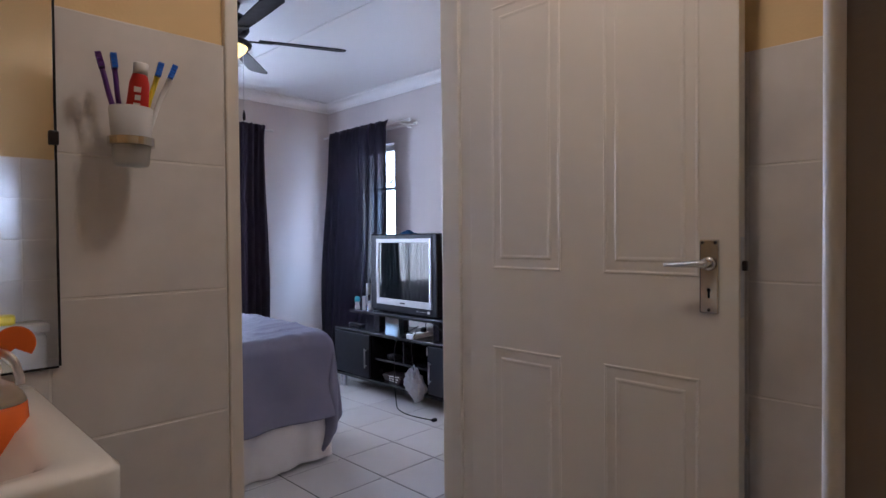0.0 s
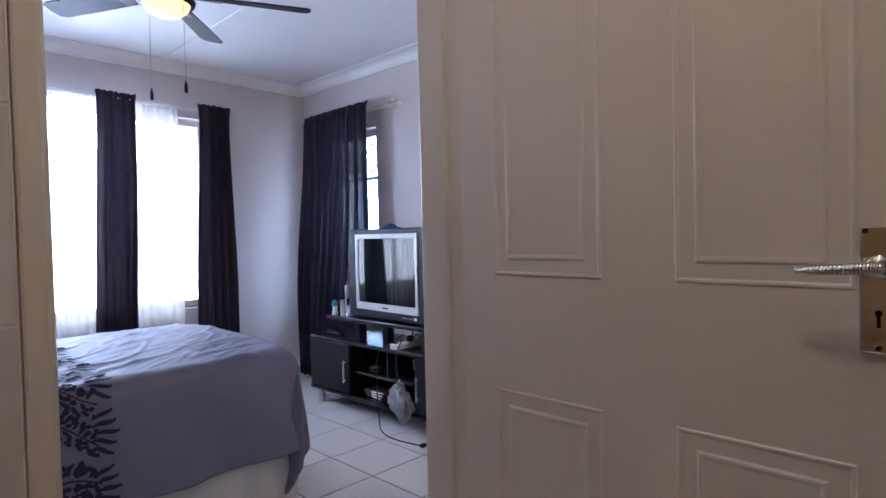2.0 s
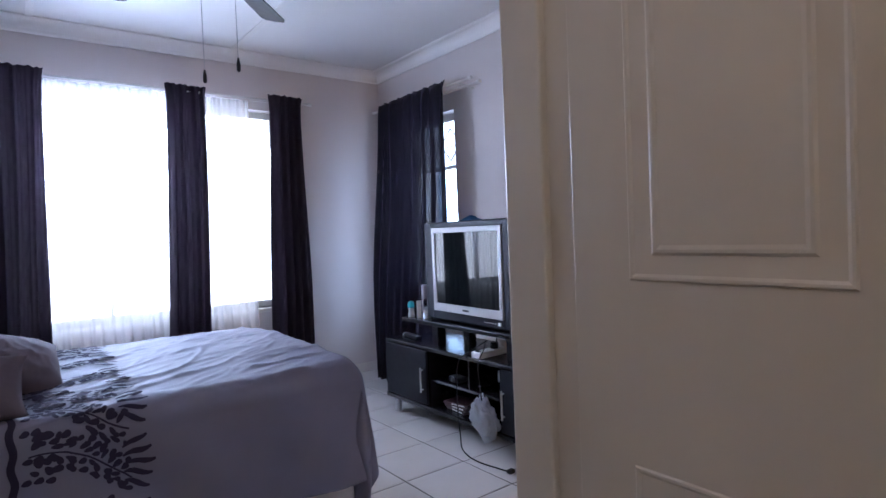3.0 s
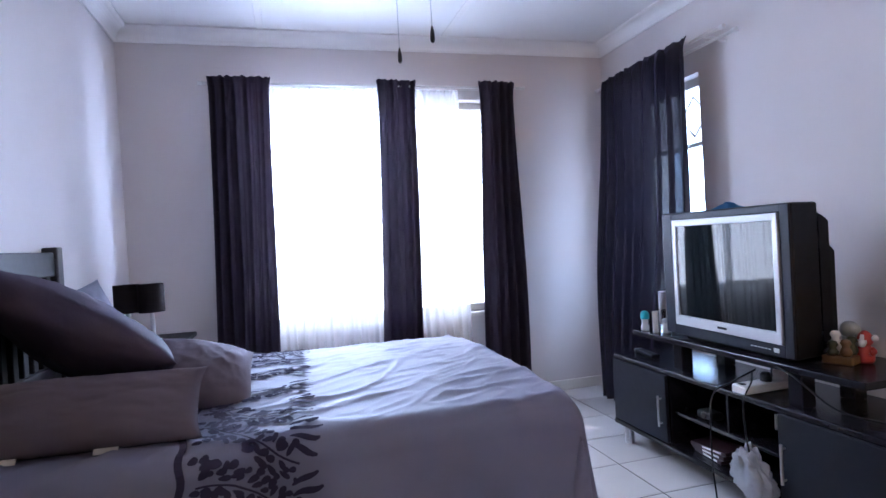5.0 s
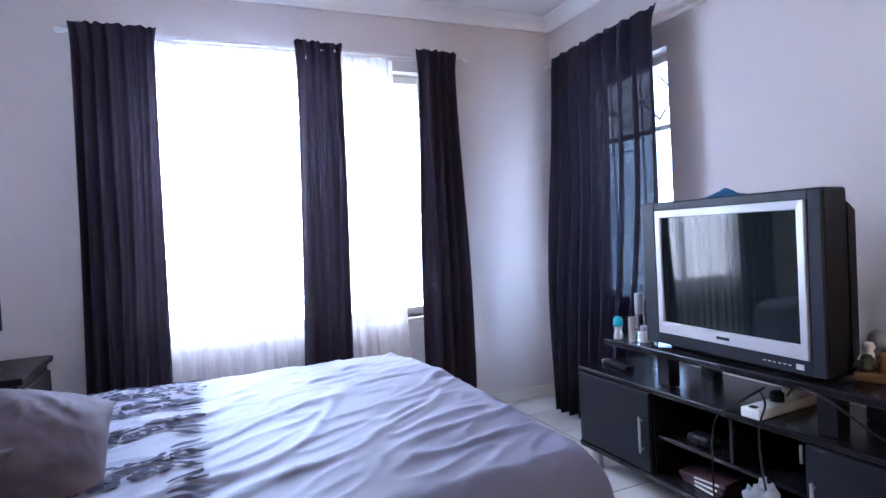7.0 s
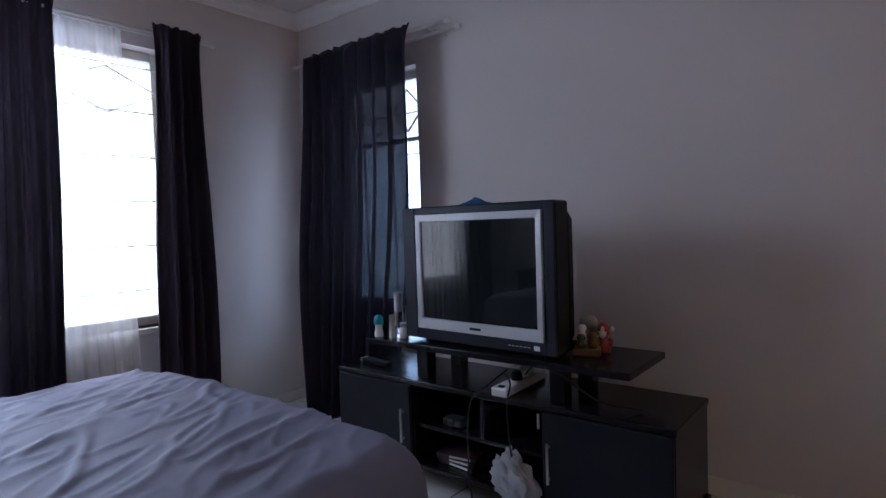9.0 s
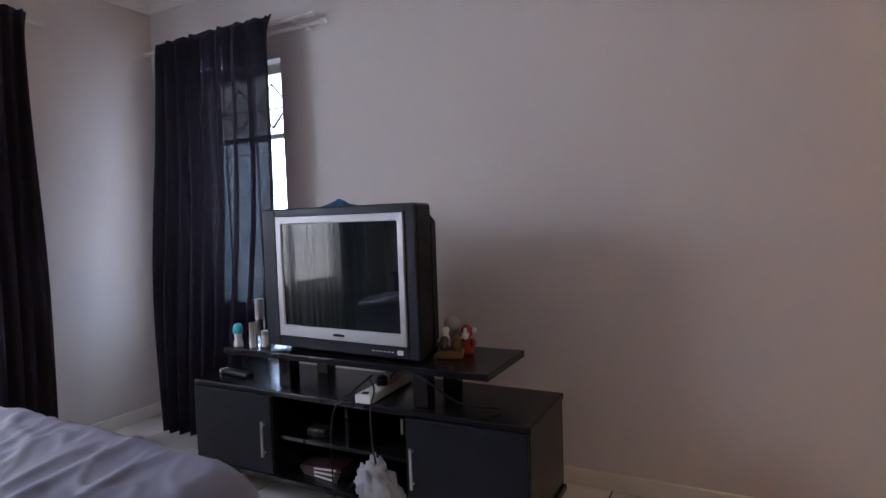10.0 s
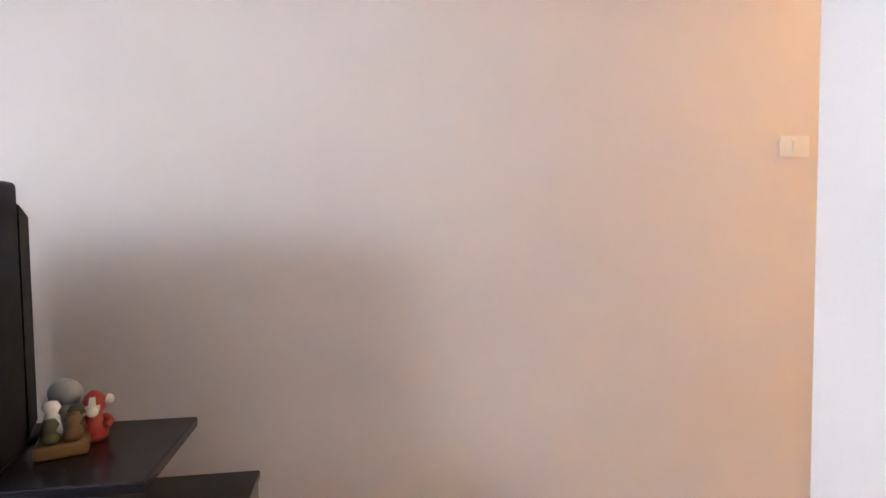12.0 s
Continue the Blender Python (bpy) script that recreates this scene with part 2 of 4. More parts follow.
def smoothline(points, n=10):
    """Points of a rounded line through the given ones."""
    p = [Vector(q) for q in points]
    p = [2 * p[0] - p[1]] + p + [2 * p[-1] - p[-2]]
    out = []
    for i in range(1, len(p) - 2):
        for k in range(n):
            t = k / n
            out.append(0.5 * (2 * p[i] + (p[i + 1] - p[i - 1]) * t + (2 * p[i - 1] - 5 * p[i] + 4 * p[i + 1] - p[i + 2]) * t * t + (3 * p[i] - p[i - 1] - 3 * p[i + 1] + p[i + 2]) * t ** 3))
    out.append(p[-2])
    return out


def sheet(f, nu, nv, bm=None, thick=0.0):
    b = bmesh.new()
    g = [[b.verts.new(f(i / nu, j / nv)) for j in range(nv + 1)] for i in range(nu + 1)]
    for i in range(nu):
        for j in range(nv):
            b.faces.new((g[i][j], g[i + 1][j], g[i + 1][j + 1], g[i][j + 1]))
    if thick:
        bmesh.ops.solidify(b, geom=b.faces[:], thickness=thick)
    return merge(bm, b)


def setting(name, bm, material, label, category):
    return tagged(part(name, bm, material), label, category, kind="structure")


# ---- large structure ----
bm = box(XL - 0.2, WX0, YW, YW + 0.22, 0, CEIL)
box(WX1, XR + 0.2, YW, YW + 0.22, 0, CEIL, bm=bm)
box(WX0, WX1, YW, YW + 0.22, 0, WZ0, bm=bm)
box(WX0, WX1, YW, YW + 0.22, WZ1, CEIL, bm=bm)
setting("wall_north", bm, WALL, "pale mauve-beige plastered wall round the large window", "wall")
bm = box(XR, XR + 0.22, YP, VY0, 0, CEIL)
box(XR, XR + 0.22, VY1, YW, 0, CEIL, bm=bm)
box(XR, XR + 0.22, VY0, VY1, 0, VZ0, bm=bm)
box(XR, XR + 0.22, VY0, VY1, VZ1, CEIL, bm=bm)
setting("wall_east", bm, WALL, "pale mauve-beige plastered wall behind the television", "wall")
setting("wall_west", box(XL - 0.2, XL, YB1, YW, 0, CEIL), WALL, "pale plastered wall behind the bed's headboard", "wall")
bm = box(XL - 0.2, OX0 - 0.03, YB0 + 0.012, YB1, 0, CEIL)
box(OX0 - 0.03, OX1 + 0.03, YB0 + 0.012, YB1, 2.06, CEIL, bm=bm)
box(OX1 + 0.03, XBR + 0.03, YB0 + 0.012, YB1, 0, CEIL, bm=bm)
box(XBL, XL - 0.2, YB0 + 0.012, YB1, 0, CEIL, bm=bm)
setting("wall_south", bm, YELLOW, "ochre painted wall with the doorway between bathroom and bedroom", "wall")
bm = box(XBR + 0.03, XC, YP, YC, 0, CEIL)
setting("wall_closet", bm, WALL, "pale plastered wall block beside the passage", "wall")
setting("wall_bathroom_side", box(XBR + 0.012, XBR + 0.03, YBB, YB0 + 0.012, 0, CEIL), YELLOW, "ochre painted bathroom wall above pale tiles", "wall")
bm = box(XBL, XBR + 0.03, YBB - 0.15, YBB - 0.012, 0, CEIL)
setting("wall_bathroom_back", bm, YELLOW, "ochre painted bathroom back wall above small tiles", "wall")
setting("wall_bathroom_far", box(XBL - 0.15, XBL, YBB - 0.15, YB1, 0, CEIL), YELLOW, "ochre painted bathroom side wall", "wall")
setting("wall_passage_end", box(XC, XR + 0.22, YP - 0.15, YP, 0, CEIL), WALL, "pale wall at the end of the passage", "wall")
setting("ceiling", box(XBL - 0.15, XR + 0.22, YP - 0.15, YW + 0.22, CEIL, CEIL + 0.1), CEILING, "white painted board ceiling", "ceiling")
setting("ground", box(-60, 60, -60, 60, -0.30, -0.20), mat("pale_paving", (0.35, 0.32, 0.28), 0.9), "pale paved ground outside the house", "ground")
floor_ob = setting("floor", box(XBL, XR + 0.22, YP, YW + 0.22, -0.2, -0.0022), GROUT, "floor of pale glazed tiles with dark grout", "floor")


def cornice(name, a, b, inward):
    """Coved plaster cornice from a to b along a wall; inward points into the room."""
    a, b, n = Vector((*a, 0)), Vector((*b, 0)), Vector((*inward, 0))
    prof = [(0.0, CEIL - 0.085), (0.012, CEIL - 0.085), (0.016, CEIL - 0.076)]
    prof += [(0.016 + 0.062 * (1 - math.cos(k * math.pi / 12)), CEIL - 0.076 + 0.060 * math.sin(k * math.pi / 12)) for k in range(1, 7)]
    prof += [(0.084, CEIL - 0.014), (0.092, CEIL - 0.010), (0.092, CEIL - 0.001), (0.0, CEIL - 0.001)]
    bm = bmesh.new()
    ra = [bm.verts.new(a + n * d + Vector((0, 0, z))) for d, z in prof]
    rb = [bm.verts.new(b + n * d + Vector((0, 0, z))) for d, z in prof]
    for i in range(len(prof)):
        j = (i + 1) % len(prof)
        bm.faces.new((ra[i], ra[j], rb[j], rb[i]))
    bm.faces.new(ra[::-1]), bm.faces.new(rb)
    bmesh.ops.recalc_face_normals(bm, faces=bm.faces[:])
    setting(name, bm, PLASTER, "white coved plaster cornice", "cornice")


cornice("trim_cornice_north", (XL, YW), (XR, YW), (0, -1))
cornice("trim_cornice_east", (XR, YP), (XR, YW), (-1, 0))
cornice("trim_cornice_west", (XL, YB1), (XL, YW), (1, 0))
# cover strips on the ceiling boards
for i, x in enumerate((0.95, 2.15)):
    setting("trim_ceiling_strip_%d" % (i + 1), box(x - 0.022, x + 0.022, YB1, YW - 0.09, CEIL - 0.008, CEIL - 0.0005, 0.003), PLASTER, "thin white cover strip on the ceiling", "trim")

setting("baseboard_north", box(XL, XR, YW - 0.014, YW, 0, 0.075, 0.004), TRIMWHITE, "low cream skirting board", "skirting")
setting("baseboard_east", box(XR - 0.014, XR, YP, YW - 0.014, 0, 0.075, 0.004), TRIMWHITE, "low cream skirting board", "skirting")
setting("baseboard_west", box(XL, XL + 0.014, YB1, YW - 0.014, 0, 0.075, 0.004), TRIMWHITE, "low cream skirting board", "skirting")
setting("baseboard_closet", box(XBR + 0.04, XC, YC, YC + 0.014, 0, 0.075, 0.004), TRIMWHITE, "low cream skirting board", "skirting")


# ---- windows ----
def window(name, label, along, x0, x1, z0, z1, place, outward, bars):
    """A painted steel window in an opening; along is the wall's axis."""
    w = thing(name, label, "window", kind="structure")

    def slab(a0, a1, d0, d1, za, zb, bev=0.004):
        lo, hi = sorted((place + outward * d0, place + outward * d1))
        return box(a0, a1, lo, hi, za, zb, bev) if along == "x" else box(lo, hi, a0, a1, za, zb, bev)
    f = slab(x0, x0 + 0.05, 0.09, 0.15, z0, z1)
    for a0, a1, za, zb in ((x1 - 0.05, x1, z0, z1), (x0 + 0.05, x1 - 0.05, z0, z0 + 0.05), (x0 + 0.05, x1 - 0.05, z1 - 0.05, z1)):
        merge(f, slab(a0, a1, 0.09, 0.15, za, zb))
    part("window_frame", f, TRIMWHITE, w)
    n = max(1, round((x1 - x0) / 0.6))
    ztr = z0 + (z1 - z0) * 0.72
    if n == 1:
        part("transom", slab(x0 + 0.05, x1 - 0.05, 0.095, 0.145, ztr - 0.014, ztr + 0.014), TRIMWHITE, w)
    for i in range(1, n):
        xm = x0 + (x1 - x0) * i / n
        part("mullion", slab(xm - 0.02, xm + 0.02, 0.094, 0.146, z0 + 0.05, z1 - 0.05), TRIMWHITE, w)
    for i in range(n):
        a0, a1 = x0 + (x1 - x0) * i / n + 0.03, x0 + (x1 - x0) * (i + 1) / n - 0.03
        for za, zb in ((z0 + 0.05, ztr - 0.001), (ztr + 0.001, z1 - 0.05)):
            p = part("pane", slab(a0, a1, 0.118, 0.122, za, zb, 0), PANE, w)
            p.visible_shadow = False
    part("window_sill", slab(x0, x1, -0.02, 0.10, z0 - 0.03, z0, 0.005), TRIMWHITE, w)
    if bars:
        # diamond pattern burglar bars
        def at(a, z):
            return (a, place + outward * 0.06, z) if along == "x" else (place + outward * 0.06, a, z)
        step = (x1 - x0) / 3
        for z in np.arange(z0 + 0.2, z1, 0.24):
            part("guard_bar", tube([at(x0, z), at(x1, z)], 0.004, 6), TRIMWHITE, w)
        for i in range(4):
            a = x0 + 0.012 + i * (x1 - x0 - 0.024) / 3
            part("guard_bar", tube([at(a, z0), at(a, z1)], 0.006, 6), TRIMWHITE, w)
        for i in range(3):
            c = x0 + (i + 0.5) * step
            zc = z1 - 0.235
            part("guard_diamond", tube([at(c, zc - 0.12), at(c + step * 0.45, zc), at(c, zc + 0.12), at(c - step * 0.45, zc), at(c, zc - 0.12)], 0.007, 6), TRIMWHITE, w)
    return w


window("window_1", "large white-framed window with small panes and net", "x", WX0, WX1, WZ0, WZ1, YW, 1, True)
window("window_2", "narrow white-framed window with diamond burglar bars", "y", VY0, VY1, VZ0, VZ1, XR, 1, True)
setting("backdrop_1", box(-3, 7, YW + 2.2, YW + 2.22, -0.2, 5), DAY, "hazy overbright daylight beyond the large window", "backdrop")
setting("backdrop_2", box(XR + 2.2, XR + 2.22, 1.5, YW + 2.1, -0.2, 5), glow("bright_side_haze", (0.42, 0.68, 1.0), 4.2), "hazy overbright daylight beyond the side window", "backdrop")


ev = thing("roof_eave", "beige painted roof eave above the side window outside", "eave", kind="structure")
part("fascia", box(XR + 0.95, XR + 0.98, 2.2, YW + 0.9, 1.86, 2.10, 0.004), EAVE, ev)
part("soffit", box(XR + 0.225, XR + 0.949, 2.2, YW + 0.9, 2.08, 2.10, 0.002), EAVE, ev)


# ---- curtains ----
def curtain(name, label, along, a0, a1, b0, b1, ztop, zbot, depth, folds, material, seed, waist=None, out=(0.0, 0.0)):
    """Gathered curtain; a0..a1 at the heading, b0..b1 at the hem, at the given depth line."""
    rnd = random.Random(seed)
    ph = [rnd.uniform(0, 6.28) for _ in range(6)]
    nu, nv = folds * 10, 40

    def f(u, v):
        v2 = v ** 1.4
        lo, hi = a0 + (b0 - a0) * v2, a1 + (b1 - a1) * v2
        if waist:
            lo += waist[0] * math.sin(math.pi * v)
            hi += waist[1] * math.sin(math.pi * v)
        uu = u + 0.012 * math.sin(5 * v + ph[0] + 9 * u)
        a = lo + (hi - lo) * uu
        head = max(0, 1 - v / 0.035)
        ruff = max(0, 1 - abs(v - 0.004) / 0.03)
        a += (2 * u - 1) * 0.012 * ruff
        amp = (0.029 + 0.014 * v) * (1 - 0.7 * head)
        w = math.sin(2 * math.pi * folds * u + 0.6 * math.sin(2.2 * v + ph[1]) + 1.2 * math.sin(6.28 * u + ph[2]))
        w += 0.35 * math.sin(2 * math.pi * folds * 2.3 * u + ph[3] + v) + 0.25 * head * math.sin(2 * math.pi * folds * 3 * u)
        d = amp * w + 0.012 * math.sin(7 * v + ph[4] + 3 * u)
        z = ztop + 0.004 * head * math.sin(2 * math.pi * folds * 1.7 * u + ph[5]) - (ztop - zbot) * v
        if along == "x":
            return (a, depth + d, z)
        return (depth - d - (out[0] + (out[1] - out[0]) * u) * v, a, z)
    ob = part(name, sheet(f, nu, nv), material, smooth=True)
    ob.modifiers.new("thickness", "SOLIDIFY").thickness = 0.002
    return tagged(ob, label, "curtain")


def rod(name, label, p, q, brackets, wall_dir):
    r = thing(name, label, "curtain rod")
    part("bar", tube([p, q], 0.009, 12), RODWHITE, r, smooth=True)
    d = (Vector(q) - Vector(p)).normalized()
    for e, s in ((Vector(p), -1), (Vector(q), 1)):
        part("finial", tube([e + d * s * 0.0005, e + d * s * 0.028], 0.013, 12), PVCWHITE, r)
    for c in brackets:
        c = Vector(p) + d * c
        part("bracket", tube([c + Vector((0, 0, -0.012)), c + Vector(wall_dir)], 0.007, 8), RODWHITE, r)


RX = XR - 0.12
RY = YW - 0.16
rod("curtain_rod", "thin white curtain rod above the large window", (0.60, RY + 0.03, 2.19), (2.68, RY + 0.03, 2.19), (0.35, 1.05, 1.95), (0, 0.13, -0.012))
rod("curtain_rod", "white double curtain rod above the side window", (RX + 0.03, 4.93, 2.195), (RX + 0.03, 3.70, 2.195), (0.06, 1.12), (0.09, 0, -0.012))
rod("curtain_rod", "white double curtain rod above the side window", (RX + 0.07, 4.86, 2.165), (RX + 0.07, 3.66, 2.165), (0.1, 1.1), (0.05, 0, -0.012))
g = "dark curtains"
tagged(curtain("curtain", "dark plum gathered curtain beside the large window", "x", 0.635, 0.99, 0.59, 0.945, 2.225, 0.10, RY, 5, CURTAIN, 1), group=g)
tagged(curtain("curtain", "dark plum gathered curtain in the middle of the window", "x", 1.665, 1.91, 1.60, 1.875, 2.225, 0.10, RY, 4, CURTAIN, 2), group=g)
tagged(curtain("curtain", "dark plum gathered curtain at the window's edge", "x", 2.36, 2.615, 2.29, 2.635, 2.225, 0.08, RY, 4, CURTAIN, 3), group=g)
tagged(curtain("curtain", "thin dark curtain with daylight showing through the weave", "y", 3.905, 4.815, 4.06, 4.65, 2.225, 0.03, RX, 8, CURTAINTHIN, 4, waist=(-0.02, 0.0), out=(0.05, 0.21)), group=g)


def net(name, x0, x1, seed):
    rnd = random.Random(seed)
    ph = [rnd.uniform(0, 6.28) for _ in range(4)]
    k = (x1 - x0) / 0.075

    def f(u, v):
        return (x0 + (x1 - x0) * u + 0.006 * math.sin(9 * v + ph[0]), YW - 0.07 + 0.014 * math.sin(6.28 * k * u + ph[1] + 0.8 * math.sin(3 * v)) * (0.6 + 0.5 * v) + 0.006 * math.sin(6.28 * k * 2.3 * u + ph[2]), 2.185 - 1.95 * v + 0.006 * math.sin(40 * u))
    return tagged(part(name, sheet(f, int(k * 10), 24), NET, smooth=True), "sheer white gathered net curtain before the window", "net curtain", group="net curtains")


net("net_curtain", 0.78, 1.74, 5)
net("net_curtain", 1.74, 2.24, 6)
tagged(part("net_curtain_wire", tube([(0.7, YW - 0.07, 2.187), (2.56, YW - 0.07, 2.187)], 0.003, 6), RODWHITE), "thin white wire that carries the net curtains", "curtain wire")

# ---- bathroom doorway ----
fr = thing("door_frame", "cream gloss painted steel door frame", "door frame", kind="structure")
part("jamb", box(OX0 - 0.03, OX0, YB0 - 0.004, YB1 + 0.006, 0, 2.045, 0.004), GLOSSWHITE, fr)
part("jamb", box(OX1, OX1 + 0.03, YB0 - 0.004, YB1 + 0.006, 0, 2.045, 0.004), GLOSSWHITE, fr)
part("stop", box(OX1 - 0.014, OX1 + 0.002, YB0 + 0.045, YB1 + 0.004, 0, 2.03, 0.004), GLOSSWHITE, fr)
part("stop", box(OX0 - 0.002, OX0 + 0.014, YB0 + 0.045, YB1 + 0.004, 0, 2.03, 0.004), GLOSSWHITE, fr)
part("head", box(OX0 - 0.03, OX1 + 0.03, YB0 - 0.004, YB1 + 0.006, 2.045, 2.09, 0.004), GLOSSWHITE, fr)
part("strike_plate", box(OX0 - 0.001, OX0 + 0.002, YB0 + 0.008, YB0 + 0.03, 1.0, 1.14, 0.0005), STEEL, fr)

DX = 1.387     # leaf face
DY0, DY1 = 0.490, 1.258
leaf = thing("door_1", "open cream panelled door standing against the tiled wall", "door", kind="structure")
part("leaf", box(DX, DX + 0.038, DY0, DY1, 0.012, 2.035, 0.0025), GLOSSWHITE, leaf)


def panel(y0, y1, z0, z1):
    """A moulded door panel: a thin outer ridge, a flat margin, and a thin ridge round the slightly raised field."""
    loops = [(0.0, 0.0006), (0.0025, -0.0032), (0.0055, -0.0032), (0.009, -0.0004), (0.031, -0.0002), (0.0345, -0.0034), (0.038, -0.0036), (0.043, -0.0018), (0.06, -0.0014)]
    bm = bmesh.new()
    rings = [[bm.verts.new((DX + 0.6 * d, y, z)) for y, z in ((y0 + i, z0 + i), (y0 + i, z1 - i), (y1 - i, z1 - i), (y1 - i, z0 + i))] for i, d in loops]
    for p, q in zip(rings, rings[1:]):
        for k in range(4):
            bm.faces.new((p[k], p[(k + 1) % 4], q[(k + 1) % 4], q[k]))
    bm.faces.new(rings[-1])
    bmesh.ops.recalc_face_normals(bm, faces=bm.faces[:])
    return bm


for y0, y1 in ((0.572, 0.808), (0.934, 1.172)):
    part("panel", panel(y0, y1, 1.091, 1.86), GLOSSWHITE, leaf)
    part("panel", panel(y0, y1, 0.16, 0.863), GLOSSWHITE, leaf)
hp = part("backplate", box(DX - 0.008, DX + 0.0005, 0.529, 0.570, 1.012, 1.175, 0.003), CHROME, leaf, "worn chrome lock backplate")
kh = lathe([(0.004, 0), (0.004, 0.0016)], 12, pose(DX - 0.0078, 0.5495, 1.064, 0, -90, 0))
box(DX - 0.0094, DX - 0.0078, 0.5475, 0.5515, 1.046, 1.064, bm=kh)
part("keyhole", kh, BLACKRUBBER, hp)
for yy, zz in ((0.536, 1.168), (0.563, 1.168), (0.5495, 1.020)):
    part("screw", lathe([(0.0035, 0), (0.0035, 0.002), (0.001, 0.003)], 10, pose(DX - 0.0075, yy, zz, 0, -90, 0)), BRONZE, hp)
part("rose", lathe([(0.016, 0), (0.0155, 0.006), (0.012, 0.011)], 20, pose(DX - 0.0078, 0.549, 1.122, 0, -90, 0)), CHROME, hp, smooth=True)
lev = lathe([(0.0115, 0), (0.0105, 0.012), (0.0095, 0.030), (0.0095, 0.040), (0.005, 0.045)], 18, pose(DX - 0.008, 0.549, 1.122, 0, -90, 0))
grip = smoothline([(DX - 0.046, 0.543, 1.122), (DX - 0.049, 0.560, 1.1225), (DX - 0.050, 0.585, 1.121), (DX - 0.049, 0.612, 1.1195), (DX - 0.046, 0.632, 1.119)], 6)
for i in range(len(grip) - 1):
    tube(grip[i:i + 2], 0.0088 - 0.0040 * i / len(grip), 10, lev)
part("lever", lev, CHROME, leaf, "chrome lever handle", smooth=True)
part("lock_forend", box(DX + 0.009, DX + 0.029, DY0 - 0.0015, DY0 + 0.001, 1.005, 1.18, 0.0006), STEEL, leaf)
part("latch", box(DX + 0.013, DX + 0.025, DY0 - 0.011, DY0 - 0.001, 1.107, 1.129, 0.002), BRONZE, leaf)
for z in (0.25, 1.05, 1.8):
    part("hinge", lathe([(0.006, 0), (0.006, 0.09)], 10, pose(OX1 + 0.004, YB0 - 0.009, z)), STEEL, leaf)

# ---- bathroom things ----
mi = thing("wall_mirror", "frameless wall mirror above the basin", "mirror")
part("glass", box(-0.52, 0.312, YB0 - 0.007, YB0 - 0.002, 0.965, 1.95, 0.001), MIRROR, mi)
part("edge", box(0.312, 0.3155, YB0 - 0.0075, YB0 - 0.001, 0.965, 1.95, 0.0005), BLACKRUBBER, mi)
part("edge", box(-0.52, 0.312, YB0 - 0.0075, YB0 - 0.001, 0.9615, 0.965, 0.0005), BLACKRUBBER, mi)
part("clip", box(0.303, 0.318, YB0 - 0.012, YB0 - 0.0075, 1.35, 1.375, 0.002), BRONZE, mi)

bs = thing("wash_basin", "white ceramic wash basin under the mirror", "basin")
BX0, BX1, BY0, BY1, BZ = -0.25, 0.275, 0.755, YB0 - 0.001, 0.943
bm = bmesh.new()


def rim(u, inset, z, n=48):
    out = []
    cx, cy, hx, hy = (BX0 + BX1) / 2, (BY0 + BY1) / 2 - (0.045 if inset > 0.02 else 0), (BX1 - BX0) / 2 - inset, (BY1 - BY0) / 2 - inset * 0.9 - (0.04 if inset > 0.02 else 0)
    for k in range(n):
        a = 2 * math.pi * k / n
        c, s = math.cos(a), math.sin(a)
        e = u
        out.append((cx + hx * math.copysign(abs(c) ** e, c), cy + hy * math.copysign(abs(s) ** e, s), z))
    return out


loops = [rim(0.25, 0.10, BZ - 0.19), rim(0.22, 0.02, BZ - 0.10), rim(0.09, 0.0, BZ - 0.06), rim(0.09, 0.0, BZ - 0.008), rim(0.10, 0.008, BZ), rim(0.24, 0.045, BZ), rim(0.30, 0.062, BZ - 0.012), rim(0.40, 0.10, BZ - 0.07), rim(0.6, 0.15, BZ - 0.11)]
rings = [[bm.verts.new(p) for p in l] for l in loops]
for p, q in zip(rings, rings[1:]):
    for k in range(len(p)):
        bm.faces.new((p[k], p[(k + 1) % len(p)], q[(k + 1) % len(q)], q[k]))
bm.faces.new(rings[0][::-1]), bm.faces.new(rings[-1])
part("bowl", bm, CERAMIC, bs, smooth=True)
part("pedestal", lathe([(0.11, 0), (0.085, 0.06), (0.075, 0.5), (0.10, BZ - 0.20), (0.11, BZ - 0.17)], 24, pose(0.03, 1.08, 0)), CERAMIC, bs, smooth=True)

sd = thing("soap_dispenser", "clear bottle of orange soap with a two-petal pump, on the basin", "soap bottle", (0.190, 1.045, BZ - 0.05))
part("soap", lathe([(0.036, 0), (0.042, 0.006), (0.045, 0.04), (0.043, 0.072), (0.040, 0.073)], 28), ORANGEGEL, sd, "orange liquid soap", smooth=True)
part("bottle", lathe([(0.0425, 0.0735), (0.038, 0.085), (0.028, 0.097), (0.015, 0.105), (0.013, 0.116)], 28), GREYGLASS, sd, "clear plastic shoulder", smooth=True)
part("collar", lathe([(0.015, 0.1165), (0.015, 0.126), (0.006, 0.128), (0.006, 0.150)], 16), GREYGLASS, sd)
part("spout", tube(smoothline([(0, 0, 0.146), (0.022, -0.020, 0.136), (0.030, -0.027, 0.112), (0.031, -0.028, 0.100)], 5), 0.0055, 10), GREYGLASS, sd, smooth=True)
